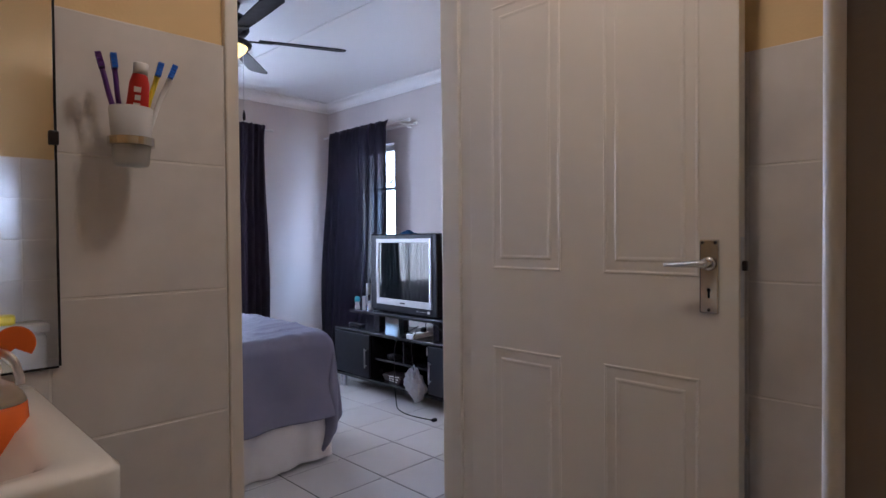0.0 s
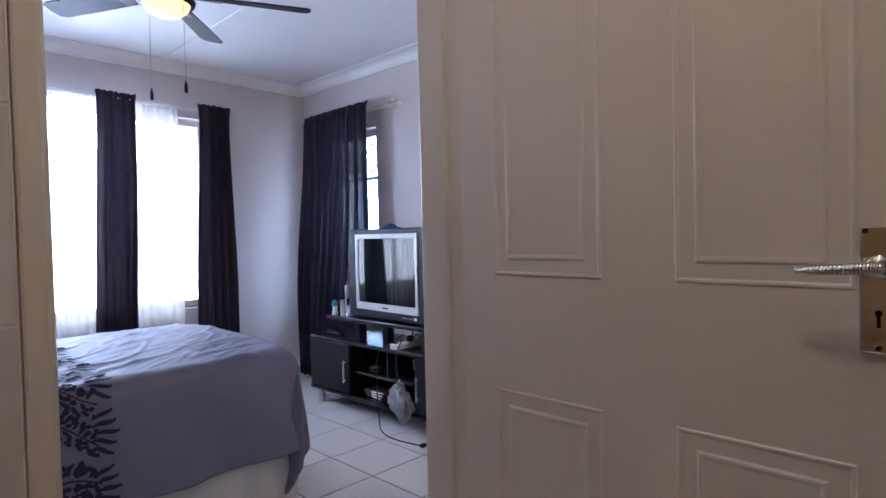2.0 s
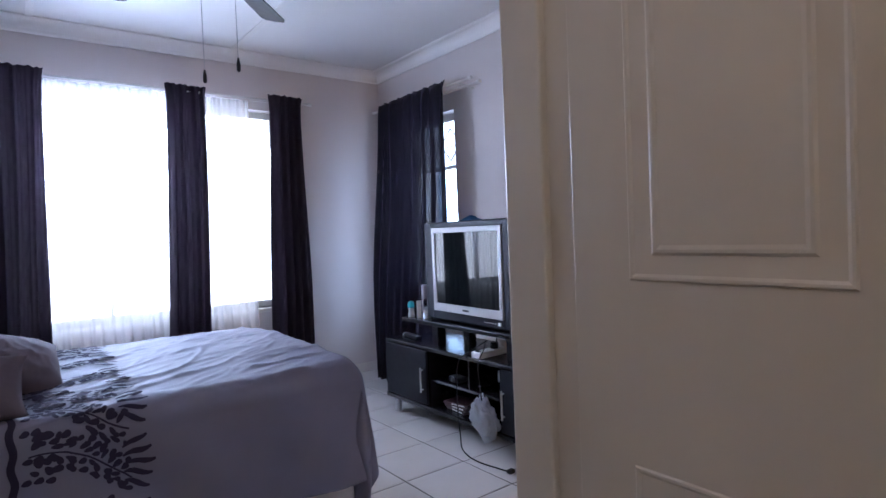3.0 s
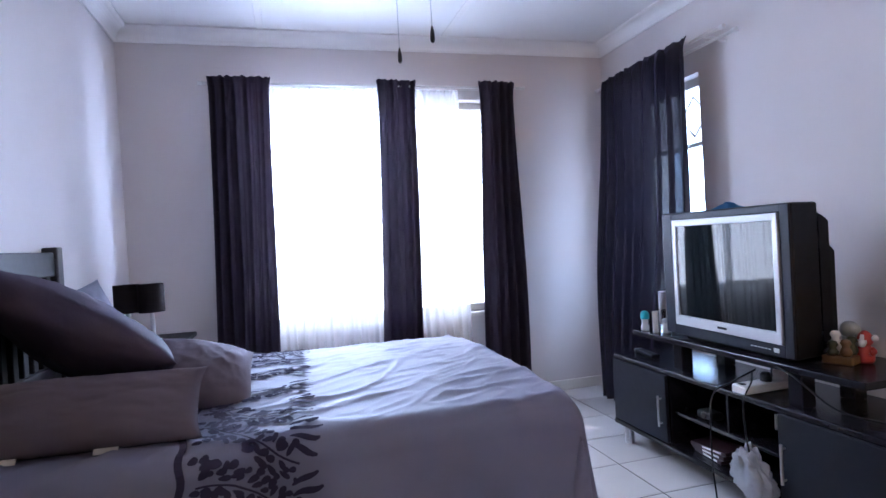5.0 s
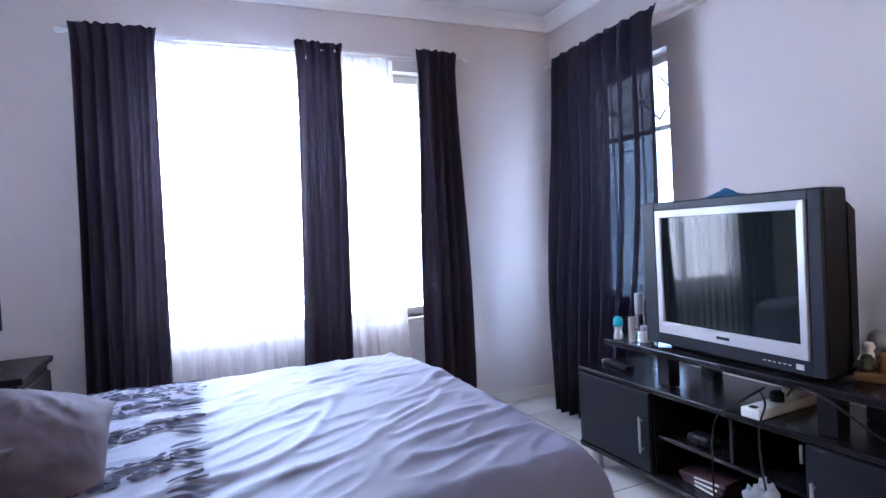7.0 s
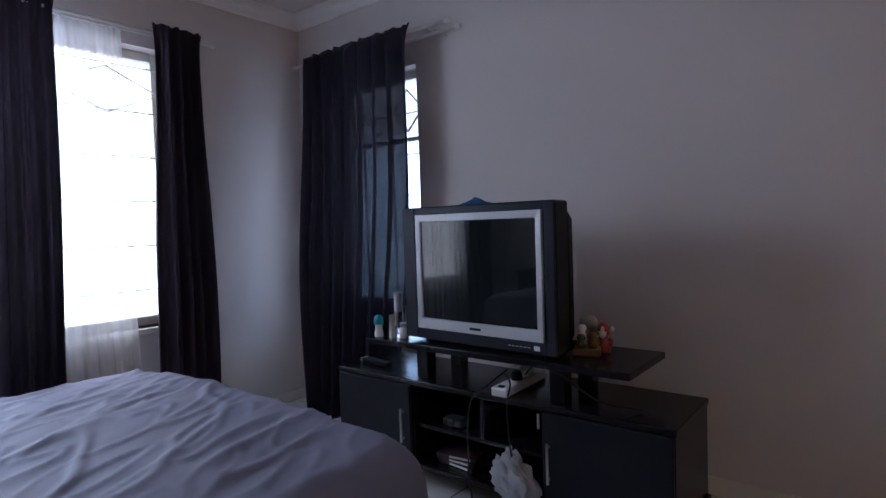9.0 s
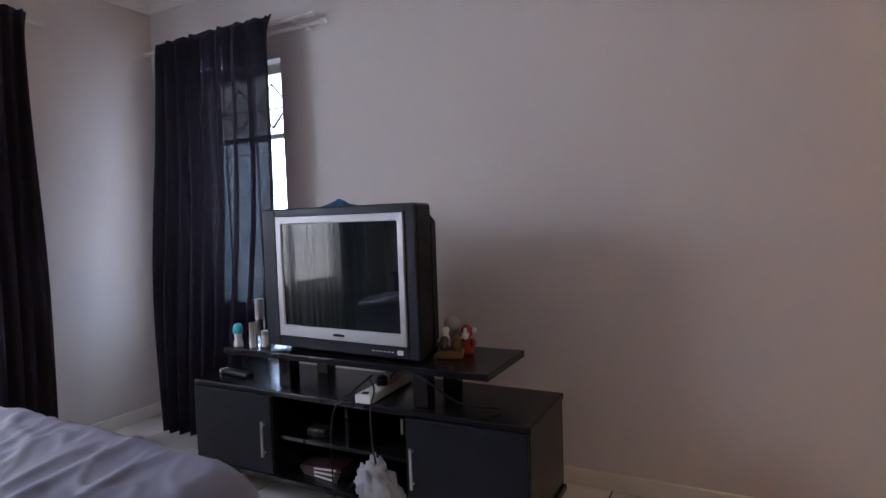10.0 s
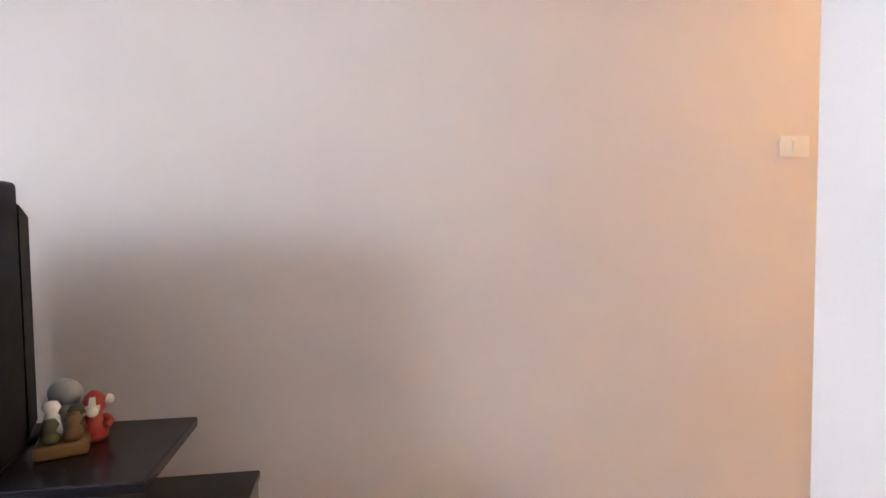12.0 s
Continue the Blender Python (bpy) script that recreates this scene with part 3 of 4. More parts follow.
for cx, cz, turn in ((0.030, 0.150, 40), (-0.022, 0.142, 110)):
    bm = bmesh.new()
    ring = [(0.024 * math.cos(radians(a)), 0.024 * math.sin(radians(a))) for a in range(0, 271, 15)] + [(0.004, -0.004)]
    lo = [bm.verts.new((x, -0.004, z)) for x, z in ring]
    hi = [bm.verts.new((x, 0.004, z)) for x, z in ring]
    bm.faces.new(lo), bm.faces.new(hi[::-1])
    for i in range(len(ring)):
        j = (i + 1) % len(ring)
        bm.faces.new((lo[i], hi[i], hi[j], lo[j]))
    bmesh.ops.recalc_face_normals(bm, faces=bm.faces[:])
    bm.transform(pose(cx, 0, cz, 0, 0, -12) @ pose(0, 0, 0, 0, turn, 0))
    part("petal", bm, ORANGEGEL, sd, "flat orange petal")

th = thing("toothbrush_holder", "frosted cup in a chrome wall ring holding toothbrushes", "toothbrush holder", (0.418, 1.205, 1.318))
part("cup", lathe([(0.026, 0), (0.029, 0.004), (0.036, 0.103), (0.0335, 0.103), (0.0275, 0.008), (0.001, 0.006)], 28), FROST, th, smooth=True)
bm = lathe([(0.0355, 0.034), (0.0385, 0.035), (0.0385, 0.049), (0.036, 0.050), (0.0345, 0.042)], 28)
box(-0.013, 0.013, 0.036, 0.060, 0.034, 0.050, 0.003, bm=bm)
part("ring", bm, CHROME, th, smooth=False)


def toothbrush(label, colour, bristle, foot, lean, yaw):
    t = thing("toothbrush", label, "toothbrush", (0.418 + foot[0], 1.205 + foot[1], 1.3275), group="toothbrushes")
    t.matrix_world = pose(0.418 + foot[0], 1.205 + foot[1], 1.328, lean[0], lean[1], yaw)
    bm = tube(smoothline([(0, 0, 0), (0.002, 0, 0.05), (-0.001, 0, 0.11), (0, 0, 0.148), (0, 0, 0.163)], 5), 0.0045, 8)
    box(-0.005, 0.005, -0.003, 0.003, 0.161, 0.190, 0.002, bm=bm)
    part("handle", bm, colour, t, smooth=True)
    bm = bmesh.new()
    for k in range(5):
        box(-0.0048, 0.0048, -0.014, -0.003, 0.164 + k * 0.0052, 0.1682 + k * 0.0052, bm=bm)
    part("bristles", bm, bristle, t)


toothbrush("purple toothbrush leaning in the cup", PURPLE, PURPLE, (-0.004, 0.0), (0, -14), -14)
toothbrush("purple toothbrush with blue and white bristles", PURPLE, BLUEPL, (-0.004, 0.012), (0, -6), -10)
toothbrush("clear toothbrush with blue bristles", YELLOWPL, BLUEPL, (0.004, 0.008), (0, 15), -10)
toothbrush("white toothbrush with blue bristles", PVCWHITE, BLUEPL, (0.004, -0.006), (0, 21), -14)
tp = thing("toothpaste_tube", "red toothpaste tube standing in the cup", "toothpaste")
tp.matrix_world = pose(0.419, 1.192, 1.360, 3, 6, -28)


def tubeshape(u, v):
    a = 2 * math.pi * u
    k = v
    return ((0.0155 + 0.006 * (1 - k)) * math.cos(a) if k < 1 else 0.012 * math.cos(a), (0.003 + 0.011 * k) * math.sin(a), 0.118 * v)


part("body", sheet(tubeshape, 20, 8), REDPLASTIC, tp, smooth=True)
part("cap", lathe([(0.0125, 0.1165), (0.0125, 0.137), (0.011, 0.139)], 16), PVCWHITE, tp, smooth=True)
for k in range(5):
    z = 0.030 + 0.014 * k
    y = -0.0032 - 0.011 * (z + 0.01) / 0.118
    part("lettering", box(-0.005 + 0.002 * (k % 2), 0.006, y - 0.0008, y + 0.002, z, z + 0.009), PVCWHITE, tp)

tc0 = thing("toilet", "white ceramic toilet with a closed cistern lid", "toilet")
part("cistern", box(0.286, 0.666, YBB + 0.002, -0.79, 0.42, 0.755, 0.03, 4), CERAMIC, tc0, smooth=True)
part("cistern_lid", box(0.276, 0.676, YBB + 0.002, -0.78, 0.756, 0.800, 0.014, 3), CERAMIC, tc0, smooth=True)
part("pedestal", lathe([(0.13, 0), (0.11, 0.05), (0.10, 0.22), (0.17, 0.36), (0.185, 0.40)], 28, pose(0.476, -0.58, 0)), CERAMIC, tc0, smooth=True)
part("seat", lathe([(0.18, 0.4005), (0.19, 0.41), (0.188, 0.43), (0.17, 0.437), (0.001, 0.44)], 28, pose(0.476, -0.58, 0)), PVCWHITE, tc0, smooth=True)
pk0 = thing("tissue_packet", "yellow-green packet lying on the cistern", "packet", (0.462, -0.86, 0.8005), rz=8)
part("wrapper", box(-0.09, 0.09, -0.05, 0.05, 0, 0.045, 0.015, 3), YELLOWPL, pk0, smooth=True)
part("print", box(-0.03, 0.05, -0.0515, -0.0498, 0.015, 0.028), DARKGREEN, pk0)

ss = thing("shower_screen", "shower screen with white rounded post and dull panel", "shower screen")
part("post", box(0.744, 0.762, 0.195, 0.215, 0.0, 2.05, 0.008, 3), PVCWHITE, ss, smooth=True)
part("panel", box(0.750, 0.757, YBB, 0.1955, 0.06, 2.0, 0.001), OBSCURE, ss)
part("rail", box(0.740, 0.767, YBB, 0.194, 0.0, 0.06, 0.005), PVCWHITE, ss)

bl0 = thing("bathroom_light", "round lit ceiling light in the bathroom", "ceiling light", (0.73, 0.60, 0))
part("base", lathe([(0.11, 2.535), (0.11, 2.5495)], 28), PVCWHITE, bl0)
gl0 = part("globe", lathe([(0.001, 2.45), (0.06, 2.457), (0.095, 2.49), (0.10, 2.5345)], 28), glow("lit_bathroom_glass", (1.0, 0.85, 0.66), 2.0), bl0, smooth=True)
gl0.visible_shadow = False

# ---- bed ----
BT = 0.665
EX, EY0, EY1 = 1.84, 2.64, 3.97   # foot edge, near side, far side of the mattress
bed = thing("bed", "double bed with dark slatted headboard", "bed")
part("mattress", box(0.19, EX - 0.03, EY0 + 0.04, EY1 - 0.04, 0.34, BT - 0.02, 0.05, 4), VALANCE, bed, smooth=True)
part("base", box(0.19, EX - 0.05, EY0 + 0.06, EY1 - 0.06, 0.10, 0.338, 0.01), VALANCE, bed)


def skirt(u, v):
    """Valance round the near side, the foot and the far side."""
    x0, x1, y0, y1 = 0.22, EX - 0.035, EY0 + 0.03, EY1 - 0.03
    L = [x1 - x0, y1 - y0, x1 - x0]
    s = u * sum(L)
    if s < L[0]:
        p, n = (x0 + s, y0), (0, -1)
    elif s < L[0] + L[1]:
        p, n = (x1, y0 + s - L[0]), (1, 0)
    else:
        p, n = (x1 - (s - L[0] - L[1]), y1), (0, 1)
    w = (0.012 * math.sin(s * 21) + 0.008 * math.sin(s * 47 + 1)) * (1 - v) + 0.004
    return (p[0] + n[0] * w, p[1] + n[1] * w, 0.012 + 0.34 * v + 0.012 * math.sin(s * 5.0) * (1 - v))


part("valance", sheet(skirt, 260, 8), VALANCE, bed, "white gathered valance", smooth=True)
for y in (2.58, 3.757):
    part("headboard_post", box(XL + 0.006, XL + 0.062, y, y + 0.06, 0, 1.215, 0.006), BEDWOOD, bed)
part("headboard_rail", box(XL + 0.012, XL + 0.052, 2.64, 3.757, 1.10, 1.195, 0.006), BEDWOOD, bed)
part("headboard_rail", box(XL + 0.012, XL + 0.052, 2.64, 3.757, 0.70, 0.76, 0.006), BEDWOOD, bed)
for k in range(14):
    y = 2.68 + k * 0.078
    part("headboard_slat", box(XL + 0.022, XL + 0.042, y, y + 0.04, 0.76, 1.10, 0.004), BEDWOOD, bed)
for x, y in ((0.3, 2.8), (0.3, 3.8), (1.68, 2.8), (1.68, 3.8)):
    part("leg", box(x, x + 0.05, y, y + 0.05, 0, 0.1, 0.004), BEDWOOD, bed)

R = 0.075


def fold(d):
    """Run d past an edge: how far out, and how far down the cloth lies."""
    if d <= 0:
        return 0.0, 0.0
    q = R * math.pi / 2
    if d < q:
        return R * math.sin(d / R), R * (1 - math.cos(d / R))
    return R + (d - q) * 0.10, R + (d - q) * 0.99


def drape(s, t, lift=0.0):
    """The duvet's surface at s along the bed and t across it."""
    ex, dx = fold(s - (EX - R))
    a, b = fold((EY0 + R) - t), fold(t - (EY1 - R))
    x = min(s, EX - R) + ex
    y = min(max(t, EY0 + R), EY1 - R) - a[0] + b[0]
    dy = a[1] + b[1]
    drop = max(dx, dy) + 0.5 * min(dx, dy)
    p = Vector((s * 1.4, t * 3.2, 0.3))
    q = Vector((s * 1.5 + t * 0.9, t * 6.5 - s * 3.0, 2))
    wr = 0.010 * noise.noise(p) + 0.004 * noise.noise(q) + 0.0035 * noise.noise(Vector((s * 6 + t * 4, t * 20 - s * 9, 4)))
    rid = 0.006 * max(0, 1 - abs(noise.noise(Vector((s * 2.0 + t * 1.4, t * 5.4 - s * 2.8, 7)))) * 9) + 0.004 * max(0, 1 - abs(noise.noise(Vector((s * 4 + t * 3, t * 12 - s * 7, 11)))) * 8)
    top = BT + 0.018 + 0.03 * math.sin(math.pi * min(1, max(0, (t - EY0) / (EY1 - EY0)))) + (wr + rid) * (1 if drop < 0.02 else 0.5)
    side = 0.016 * math.sin(s * 17 + 2 * math.sin(t * 5)) + 0.02 * noise.noise(Vector((s * 5, t * 2, 9)))
    k = min(1, dy / 0.3)
    y += (-1 if t < EY0 + R else 1) * side * k * (1 if dy > 0 else 0)
    k2 = min(1, dx / 0.3)
    x += (0.016 * math.sin(t * 17) + 0.02 * noise.noise(Vector((t * 5, s * 2, 3)))) * k2
    # corner gathers into a fold
    if dx > 0 and dy > 0:
        x -= 0.30 * min(dx, dy)
        y += (1 if t < EY0 + R else -1) * 0.10 * min(dx, dy)
    return Vector((x, y, max(0.06, top - drop + lift)))


S0, S1, T0, T1 = 0.24, EX + 0.40, EY0 - 0.40, EY1 + 0.40
bm = sheet(lambda u, v: drape(S0 + (S1 - S0) * u, T0 + (T1 - T0) * v, 0.0), 240, 230)
bmesh.ops.recalc_face_normals(bm, faces=bm.faces[:])
if sum(f.normal.z for f in bm.faces) < 0:
    bmesh.ops.reverse_faces(bm, faces=bm.faces[:])
dv = part("duvet", bm, DUVETGREY, smooth=True)
dv.modifiers.new("thickness", "SOLIDIFY").thickness = 0.012
tagged(dv, "rumpled mauve-grey duvet with a printed leaf band", "duvet")


def leaf_print(bm, s, t, ang, ln, wd):
    """One printed leaf lying on the duvet."""
    c, sn = math.cos(ang), math.sin(ang)
    out = []
    for k in range(10):
        a = 2 * math.pi * k / 10
        u, v = ln * math.cos(a), wd * math.sin(a) * (1 + 0.3 * math.cos(a))
        out.append(bm.verts.new(surf(s + c * u - sn * v, t + sn * u + c * v)))
    bm.faces.new(out)


def surf(s, t):
    e = 0.004
    p = drape(s, t)
    n = (drape(s + e, t) - p).cross(drape(s, t + e) - p).normalized()
    return p + n * 0.0045


def stroke(bm, pts, w):
    prev = None
    for i, (s, t, k) in enumerate(pts):
        a = pts[min(i + 1, len(pts) - 1)]
        b = pts[max(i - 1, 0)]
        d = Vector((a[0] - b[0], a[1] - b[1])).normalized()
        q = (bm.verts.new(surf(s - d.y * w * k, t + d.x * w * k)), bm.verts.new(surf(s + d.y * w * k, t - d.x * w * k)))
        if prev:
            bm.faces.new((prev[0], prev[1], q[1], q[0]))
        prev = q


bm = bmesh.new()
rnd = random.Random(7)
stroke(bm, [(0.765 + 0.004 * math.sin(k), T0 + 0.02 + (T1 - T0 - 0.04) * k / 160, 1) for k in range(161)], 0.009)
n_sprays = 11
for i in range(n_sprays):
    t0 = T0 + 0.10 + i * (T1 - T0 - 0.2) / (n_sprays - 1)
    s0 = 0.80
    stem = []
    for k in range(15):
        f = k / 14
        stem.append((s0 + 0.24 * f, t0 + 0.07 * math.sin(2.4 * f + i) - 0.05 * f, 1.0))
    stroke(bm, stem, 0.0025)
    for k in range(1, 14):
        s, t, _ = stem[k]
        for sg in (-1, 1):
            for m in range(2):
                r = 0.016 + 0.022 * m + rnd.uniform(0, 0.012)
                leaf_print(bm, s + rnd.uniform(-0.008, 0.01), t + sg * r, rnd.uniform(-0.7, 0.7) + sg * 0.6, rnd.uniform(0.010, 0.017), rnd.uniform(0.006, 0.010))
    for k in range(5):
        a = -0.25 + 0.12 * k
        pts = [(s0 + 0.22 + 0.085 * q / 6 * (1 - 0.12 * abs(k - 2)), t0 - 0.07 + 0.024 * k + a * 0.12 * q / 6 + 0.004 * math.sin(q), 0.25 + math.sin(math.pi * (q + 0.4) / 7)) for q in range(7)]
        stroke(bm, pts, 0.0065)
# paired oval leaves on thin stems along the border line
for i in range(34):
    t0 = T0 + 0.03 + i * (T1 - T0 - 0.06) / 33
    for col in range(3):
        leaf_print(bm, 0.795 + col * 0.026 + rnd.uniform(-0.003, 0.003), t0 + rnd.uniform(-0.006, 0.006), rnd.uniform(-0.4, 0.4), 0.0125, 0.0085)
pr = part("leaf_print", bm, PRINT, dv, "dark navy leaf and spray print")
pr["kind"] = "stuff"


def pillow(name, label, m, lx, ly, lz, material, seed, sub=40):
    """A stuffed pillow with pinched corners and a welted edge."""
    bm = bmesh.new()

    def co(u, v, sgn):
        a, b = 2 * u - 1, 2 * v - 1
        h = max(0.0, (1 - a * a) * (1 - b * b)) ** 0.5
        pin = 1 - 0.07 * (1 - abs(a) ** 3) * abs(b) ** 3
        pin2 = 1 - 0.06 * (1 - abs(b) ** 3) * abs(a) ** 3
        w = 1 + 0.10 * noise.noise(Vector((a * 1.6 + seed, b * 1.6, sgn)))
        cr = 0.07 * noise.noise(Vector((a * 4 + b, b * 4 + seed, sgn * 2))) + 0.05 * noise.noise(Vector((a * 11 + 4 * b, b * 9 - 5 * a + seed, sgn))) - 0.06 * max(0, 1 - 6 * abs(abs(a) - abs(b) + 0.1 * noise.noise(Vector((a * 3, b * 3, seed))))) * max(abs(a), abs(b))
        return Vector((lx / 2 * a * pin2, ly / 2 * b * pin, sgn * lz / 2 * h * (w + cr)))
    for sgn in (1, -1):
        b = sheet(lambda u, v: co(u, v, sgn), sub, sub)
        if sgn < 0:
            bmesh.ops.reverse_faces(b, faces=b.faces[:])
        merge(bm, b)
    bmesh.ops.remove_doubles(bm, verts=bm.verts[:], dist=0.0008)
    ob = part(name, bm, material, smooth=True)
    ob.matrix_world = m
    return tagged(ob, label, "pillow")


pillow("pillow", "large dark plum pillow propped against the headboard", pose(0.43, 3.19, 0.895, -21, 32, 0), 0.56, 0.84, 0.22, PILLOWDARK, 1.3)
pillow("pillow", "pale patterned pillow leaning behind the dark pillow", pose(0.235, 3.78, 0.875, 40, 66, 6), 0.34, 0.34, 0.11, PILLOWPALE, 5.1)
pillow("cushion", "small taupe square cushion lying on the bed", pose(0.765, 3.09, 0.775, 28, 16, 10), 0.31, 0.32, 0.15, PILLOWGREY, 2.2)
lc = pillow("cushion", "long taupe cushion lying at the bed's edge", pose(0.505, 2.795, 0.772, 52, 0, -3), 0.62, 0.20, 0.17, PILLOWGREY, 3.7)
for x in (-0.16, 0.06):
    part("fabric_label", box(x, x + 0.055, -0.108, -0.092, -0.004, -0.002), VALANCE, lc, "small white sewn-in label")

# ---- bedside ----
ns = thing("nightstand", "small dark wooden nightstand beside the bed", "nightstand")
part("body", box(0.13, 0.50, 4.18, 4.62, 0.10, 0.70, 0.004), BEDWOOD, ns)
part("top", box(0.12, 0.52, 4.16, 4.64, 0.70, 0.725, 0.005), BEDWOOD, ns)
part("drawer", box(0.50, 0.515, 4.20, 4.60, 0.45, 0.67, 0.004), BEDWOOD, ns)
for x in (0.14, 0.45):
    for y in (4.19, 4.57):
        part("leg", box(x, x + 0.04, y, y + 0.04, 0, 0.10, 0.003), BEDWOOD, ns)
lm = thing("table_lamp", "table lamp with black drum shade and steel stem", "lamp", (0.350, 4.40, 0.7252), group="bedside lamps")
part("base", lathe([(0.045, 0), (0.045, 0.006), (0.018, 0.014), (0.012, 0.03), (0.009, 0.15), (0.006, 0.22)], 24), STEEL, lm, smooth=True)
part("shade", lathe([(0.062, 0.148), (0.062, 0.293), (0.060, 0.293), (0.060, 0.148)], 32), SHADE, lm, "black fabric drum shade", smooth=False)
copy_thing(lm, pose(0.222, 4.46, 0.7252))
part_cable = tagged(part("lamp_cable", tube(smoothline([(0.33, 4.36, 0.733), (0.30, 4.33, 0.745), (0.26, 4.32, 0.732), (0.20, 4.35, 0.730)], 6), 0.003, 6), BLACKRUBBER), "thin black lamp cable on the nightstand", "cable")

# ---- television stand ----
KX0, KX1, KY0, KY1 = 2.742, 3.130, 2.41, 3.962
ks = thing("tv_stand", "black laminate television stand with open bay and two doors", "tv stand")
part("top", box(KX0 - 0.008, KX1, KY0 - 0.006, KY1 + 0.006, 0.456, 0.480, 0.005), BLACKWOOD, ks)
part("bottom", box(KX0 - 0.015, KX1, KY0 - 0.012, KY1 + 0.012, 0.100, 0.125, 0.005), BLACKWOOD, ks)
for y0, y1 in ((KY0, KY0 + 0.018), (KY1 - 0.018, KY1), (2.862, 2.880), (3.500, 3.518)):
    part("side_panel", box(KX0 + 0.002, KX1, y0, y1, 0.125, 0.458, 0.002), BLACKWOOD, ks)
part("back", box(KX1 - 0.006, KX1, KY0 + 0.018, KY1 - 0.018, 0.125, 0.458), BLACKWOOD, ks)
part("middle_shelf", box(KX0 + 0.02, KX1 - 0.006, 2.880, 3.500, 0.270, 0.286, 0.002), BLACKWOOD, ks)
part("divider", box(KX0 + 0.02, KX1 - 0.006, 3.150, 3.164, 0.286, 0.458, 0.002), BLACKWOOD, ks)
for y0, y1, hy in ((3.512, KY1 - 0.002, 3.548), (KY0 + 0.002, 2.870, 2.842)):
    d = part("door", box(KX0 - 0.016, KX0 + 0.001, y0, y1, 0.130, 0.454, 0.003), DOORLAM, ks, "charcoal cabinet door")
    h = tube([(KX0 - 0.034, hy, 0.205), (KX0 - 0.034, hy, 0.352)], 0.0055, 10)
    tube([(KX0 - 0.016, hy, 0.22), (KX0 - 0.034, hy, 0.22)], 0.004, 8, h)
    tube([(KX0 - 0.016, hy, 0.337), (KX0 - 0.034, hy, 0.337)], 0.004, 8, h)
    part("handle", h, STEEL, d, "brushed steel bar handle")
part("bay_handle", tube([(KX0 + 0.004, 2.895, 0.385), (KX0 + 0.004, 2.895, 0.44)], 0.005, 8), STEEL, ks)
for x in (KX0 + 0.035, KX1 - 0.06):
    for y in (KY0 + 0.04, KY1 - 0.06):
        part("foot", lathe([(0.024, 0), (0.024, 0.098), (0.020, 0.100)], 20, pose(x, y + 0.01, 0)), STEEL, ks, "steel cylinder foot", smooth=False)
part("upper_shelf", box(KX0 + 0.015, KX1, 2.556, 3.800, 0.606, 0.632, 0.004), BLACKWOOD, ks)
for y in (2.80, 3.44):
    part("upright", box(KX0 + 0.03, KX0 + 0.09, y, y + 0.06, 0.482, 0.606, 0.003), BLACKWOOD, ks)
    part("upright", box(KX1 - 0.12, KX1 - 0.06, y, y + 0.06, 0.482, 0.606, 0.003), BLACKWOOD, ks)

# ---- television: front slightly turned ----
TA = 2.6
tv = thing("television", "bulky black tube television with silver screen surround", "television", (2.803, 3.197, 0.6325), rz=-TA)
W2 = 0.397
sh = box(0.0, 0.15, -W2 + 0.03, W2, 0.012, 0.588, 0.012, 3)
for v in sh.verts:
    if v.co.x > 0.05:
        v.co.y *= 0.93
part("front_shell", sh, TVBLACK, tv)
for s in (-1, 1):
    y0, y1 = sorted((s * 0.325, W2 - 0.001 if s > 0 else -W2 + 0.031))
    part("speaker_strip", box(-0.006, 0.004, y0, y1, 0.016, 0.583, 0.003), TVGREY, tv)
part("lower_bezel", box(-0.005, 0.004, -0.324, 0.324, 0.016, 0.062, 0.003), TVGREY, tv)
part("upper_bezel", box(-0.005, 0.004, -0.324, 0.324, 0.555, 0.583, 0.003), TVGREY, tv)
bm = bmesh.new()
o = [(-0.317, 0.063), (0.317, 0.063), (0.317, 0.554), (-0.317, 0.554)]
i1 = [(-0.291, 0.106), (0.291, 0.106), (0.291, 0.527), (-0.291, 0.527)]
rings = [[bm.verts.new((x, y, z)) for y, z in l] for x, l in ((0.004, o), (-0.010, o), (-0.012, [(a * 0.99, b * 0.995 + 0.001) for a, b in o]), (-0.010, i1), (-0.001, [(a * 0.985, 0.3165 + (b - 0.3165) * 0.98) for a, b in i1]))]
for p, q in zip(rings, rings[1:]):
    for k in range(4):
        bm.faces.new((p[k], p[(k + 1) % 4], q[(k + 1) % 4], q[k]))
bmesh.ops.recalc_face_normals(bm, faces=bm.faces[:])
part("silver_surround", bm, SILVER, tv, "silver plastic screen surround")


def tubeface(u, v):
    a, b = 2 * u - 1, 2 * v - 1
    return (-0.006 + 0.003 * (a * a + b * b) / 2, -0.290 * a, 0.3165 + 0.208 * b)


part("screen", sheet(tubeface, 16, 12), SCREEN, tv, "dark glossy tube glass", smooth=True)
bm = bmesh.new()
prof = [(0.15, 0.34, 0.03, 0.55), (0.22, 0.32, 0.05, 0.52), (0.24, 0.25, 0.06, 0.46), (0.36, 0.21, 0.06, 0.40)]
rings = [[bm.verts.new((x, y, z)) for y, z in ((-w, a), (w, a), (w, b), (-w, b))] for x, w, a, b in prof]
for p, q in zip(rings, rings[1:]):
    for k in range(4):
        bm.faces.new((p[k], p[(k + 1) % 4], q[(k + 1) % 4], q[k]))
bm.faces.new(rings[-1])
bmesh.ops.recalc_face_normals(bm, faces=bm.faces[:])
bmesh.ops.bevel(bm, geom=bm.edges[:], offset=0.008, segments=2, affect="EDGES")
part("rear_housing", bm, TVBLACK, tv)
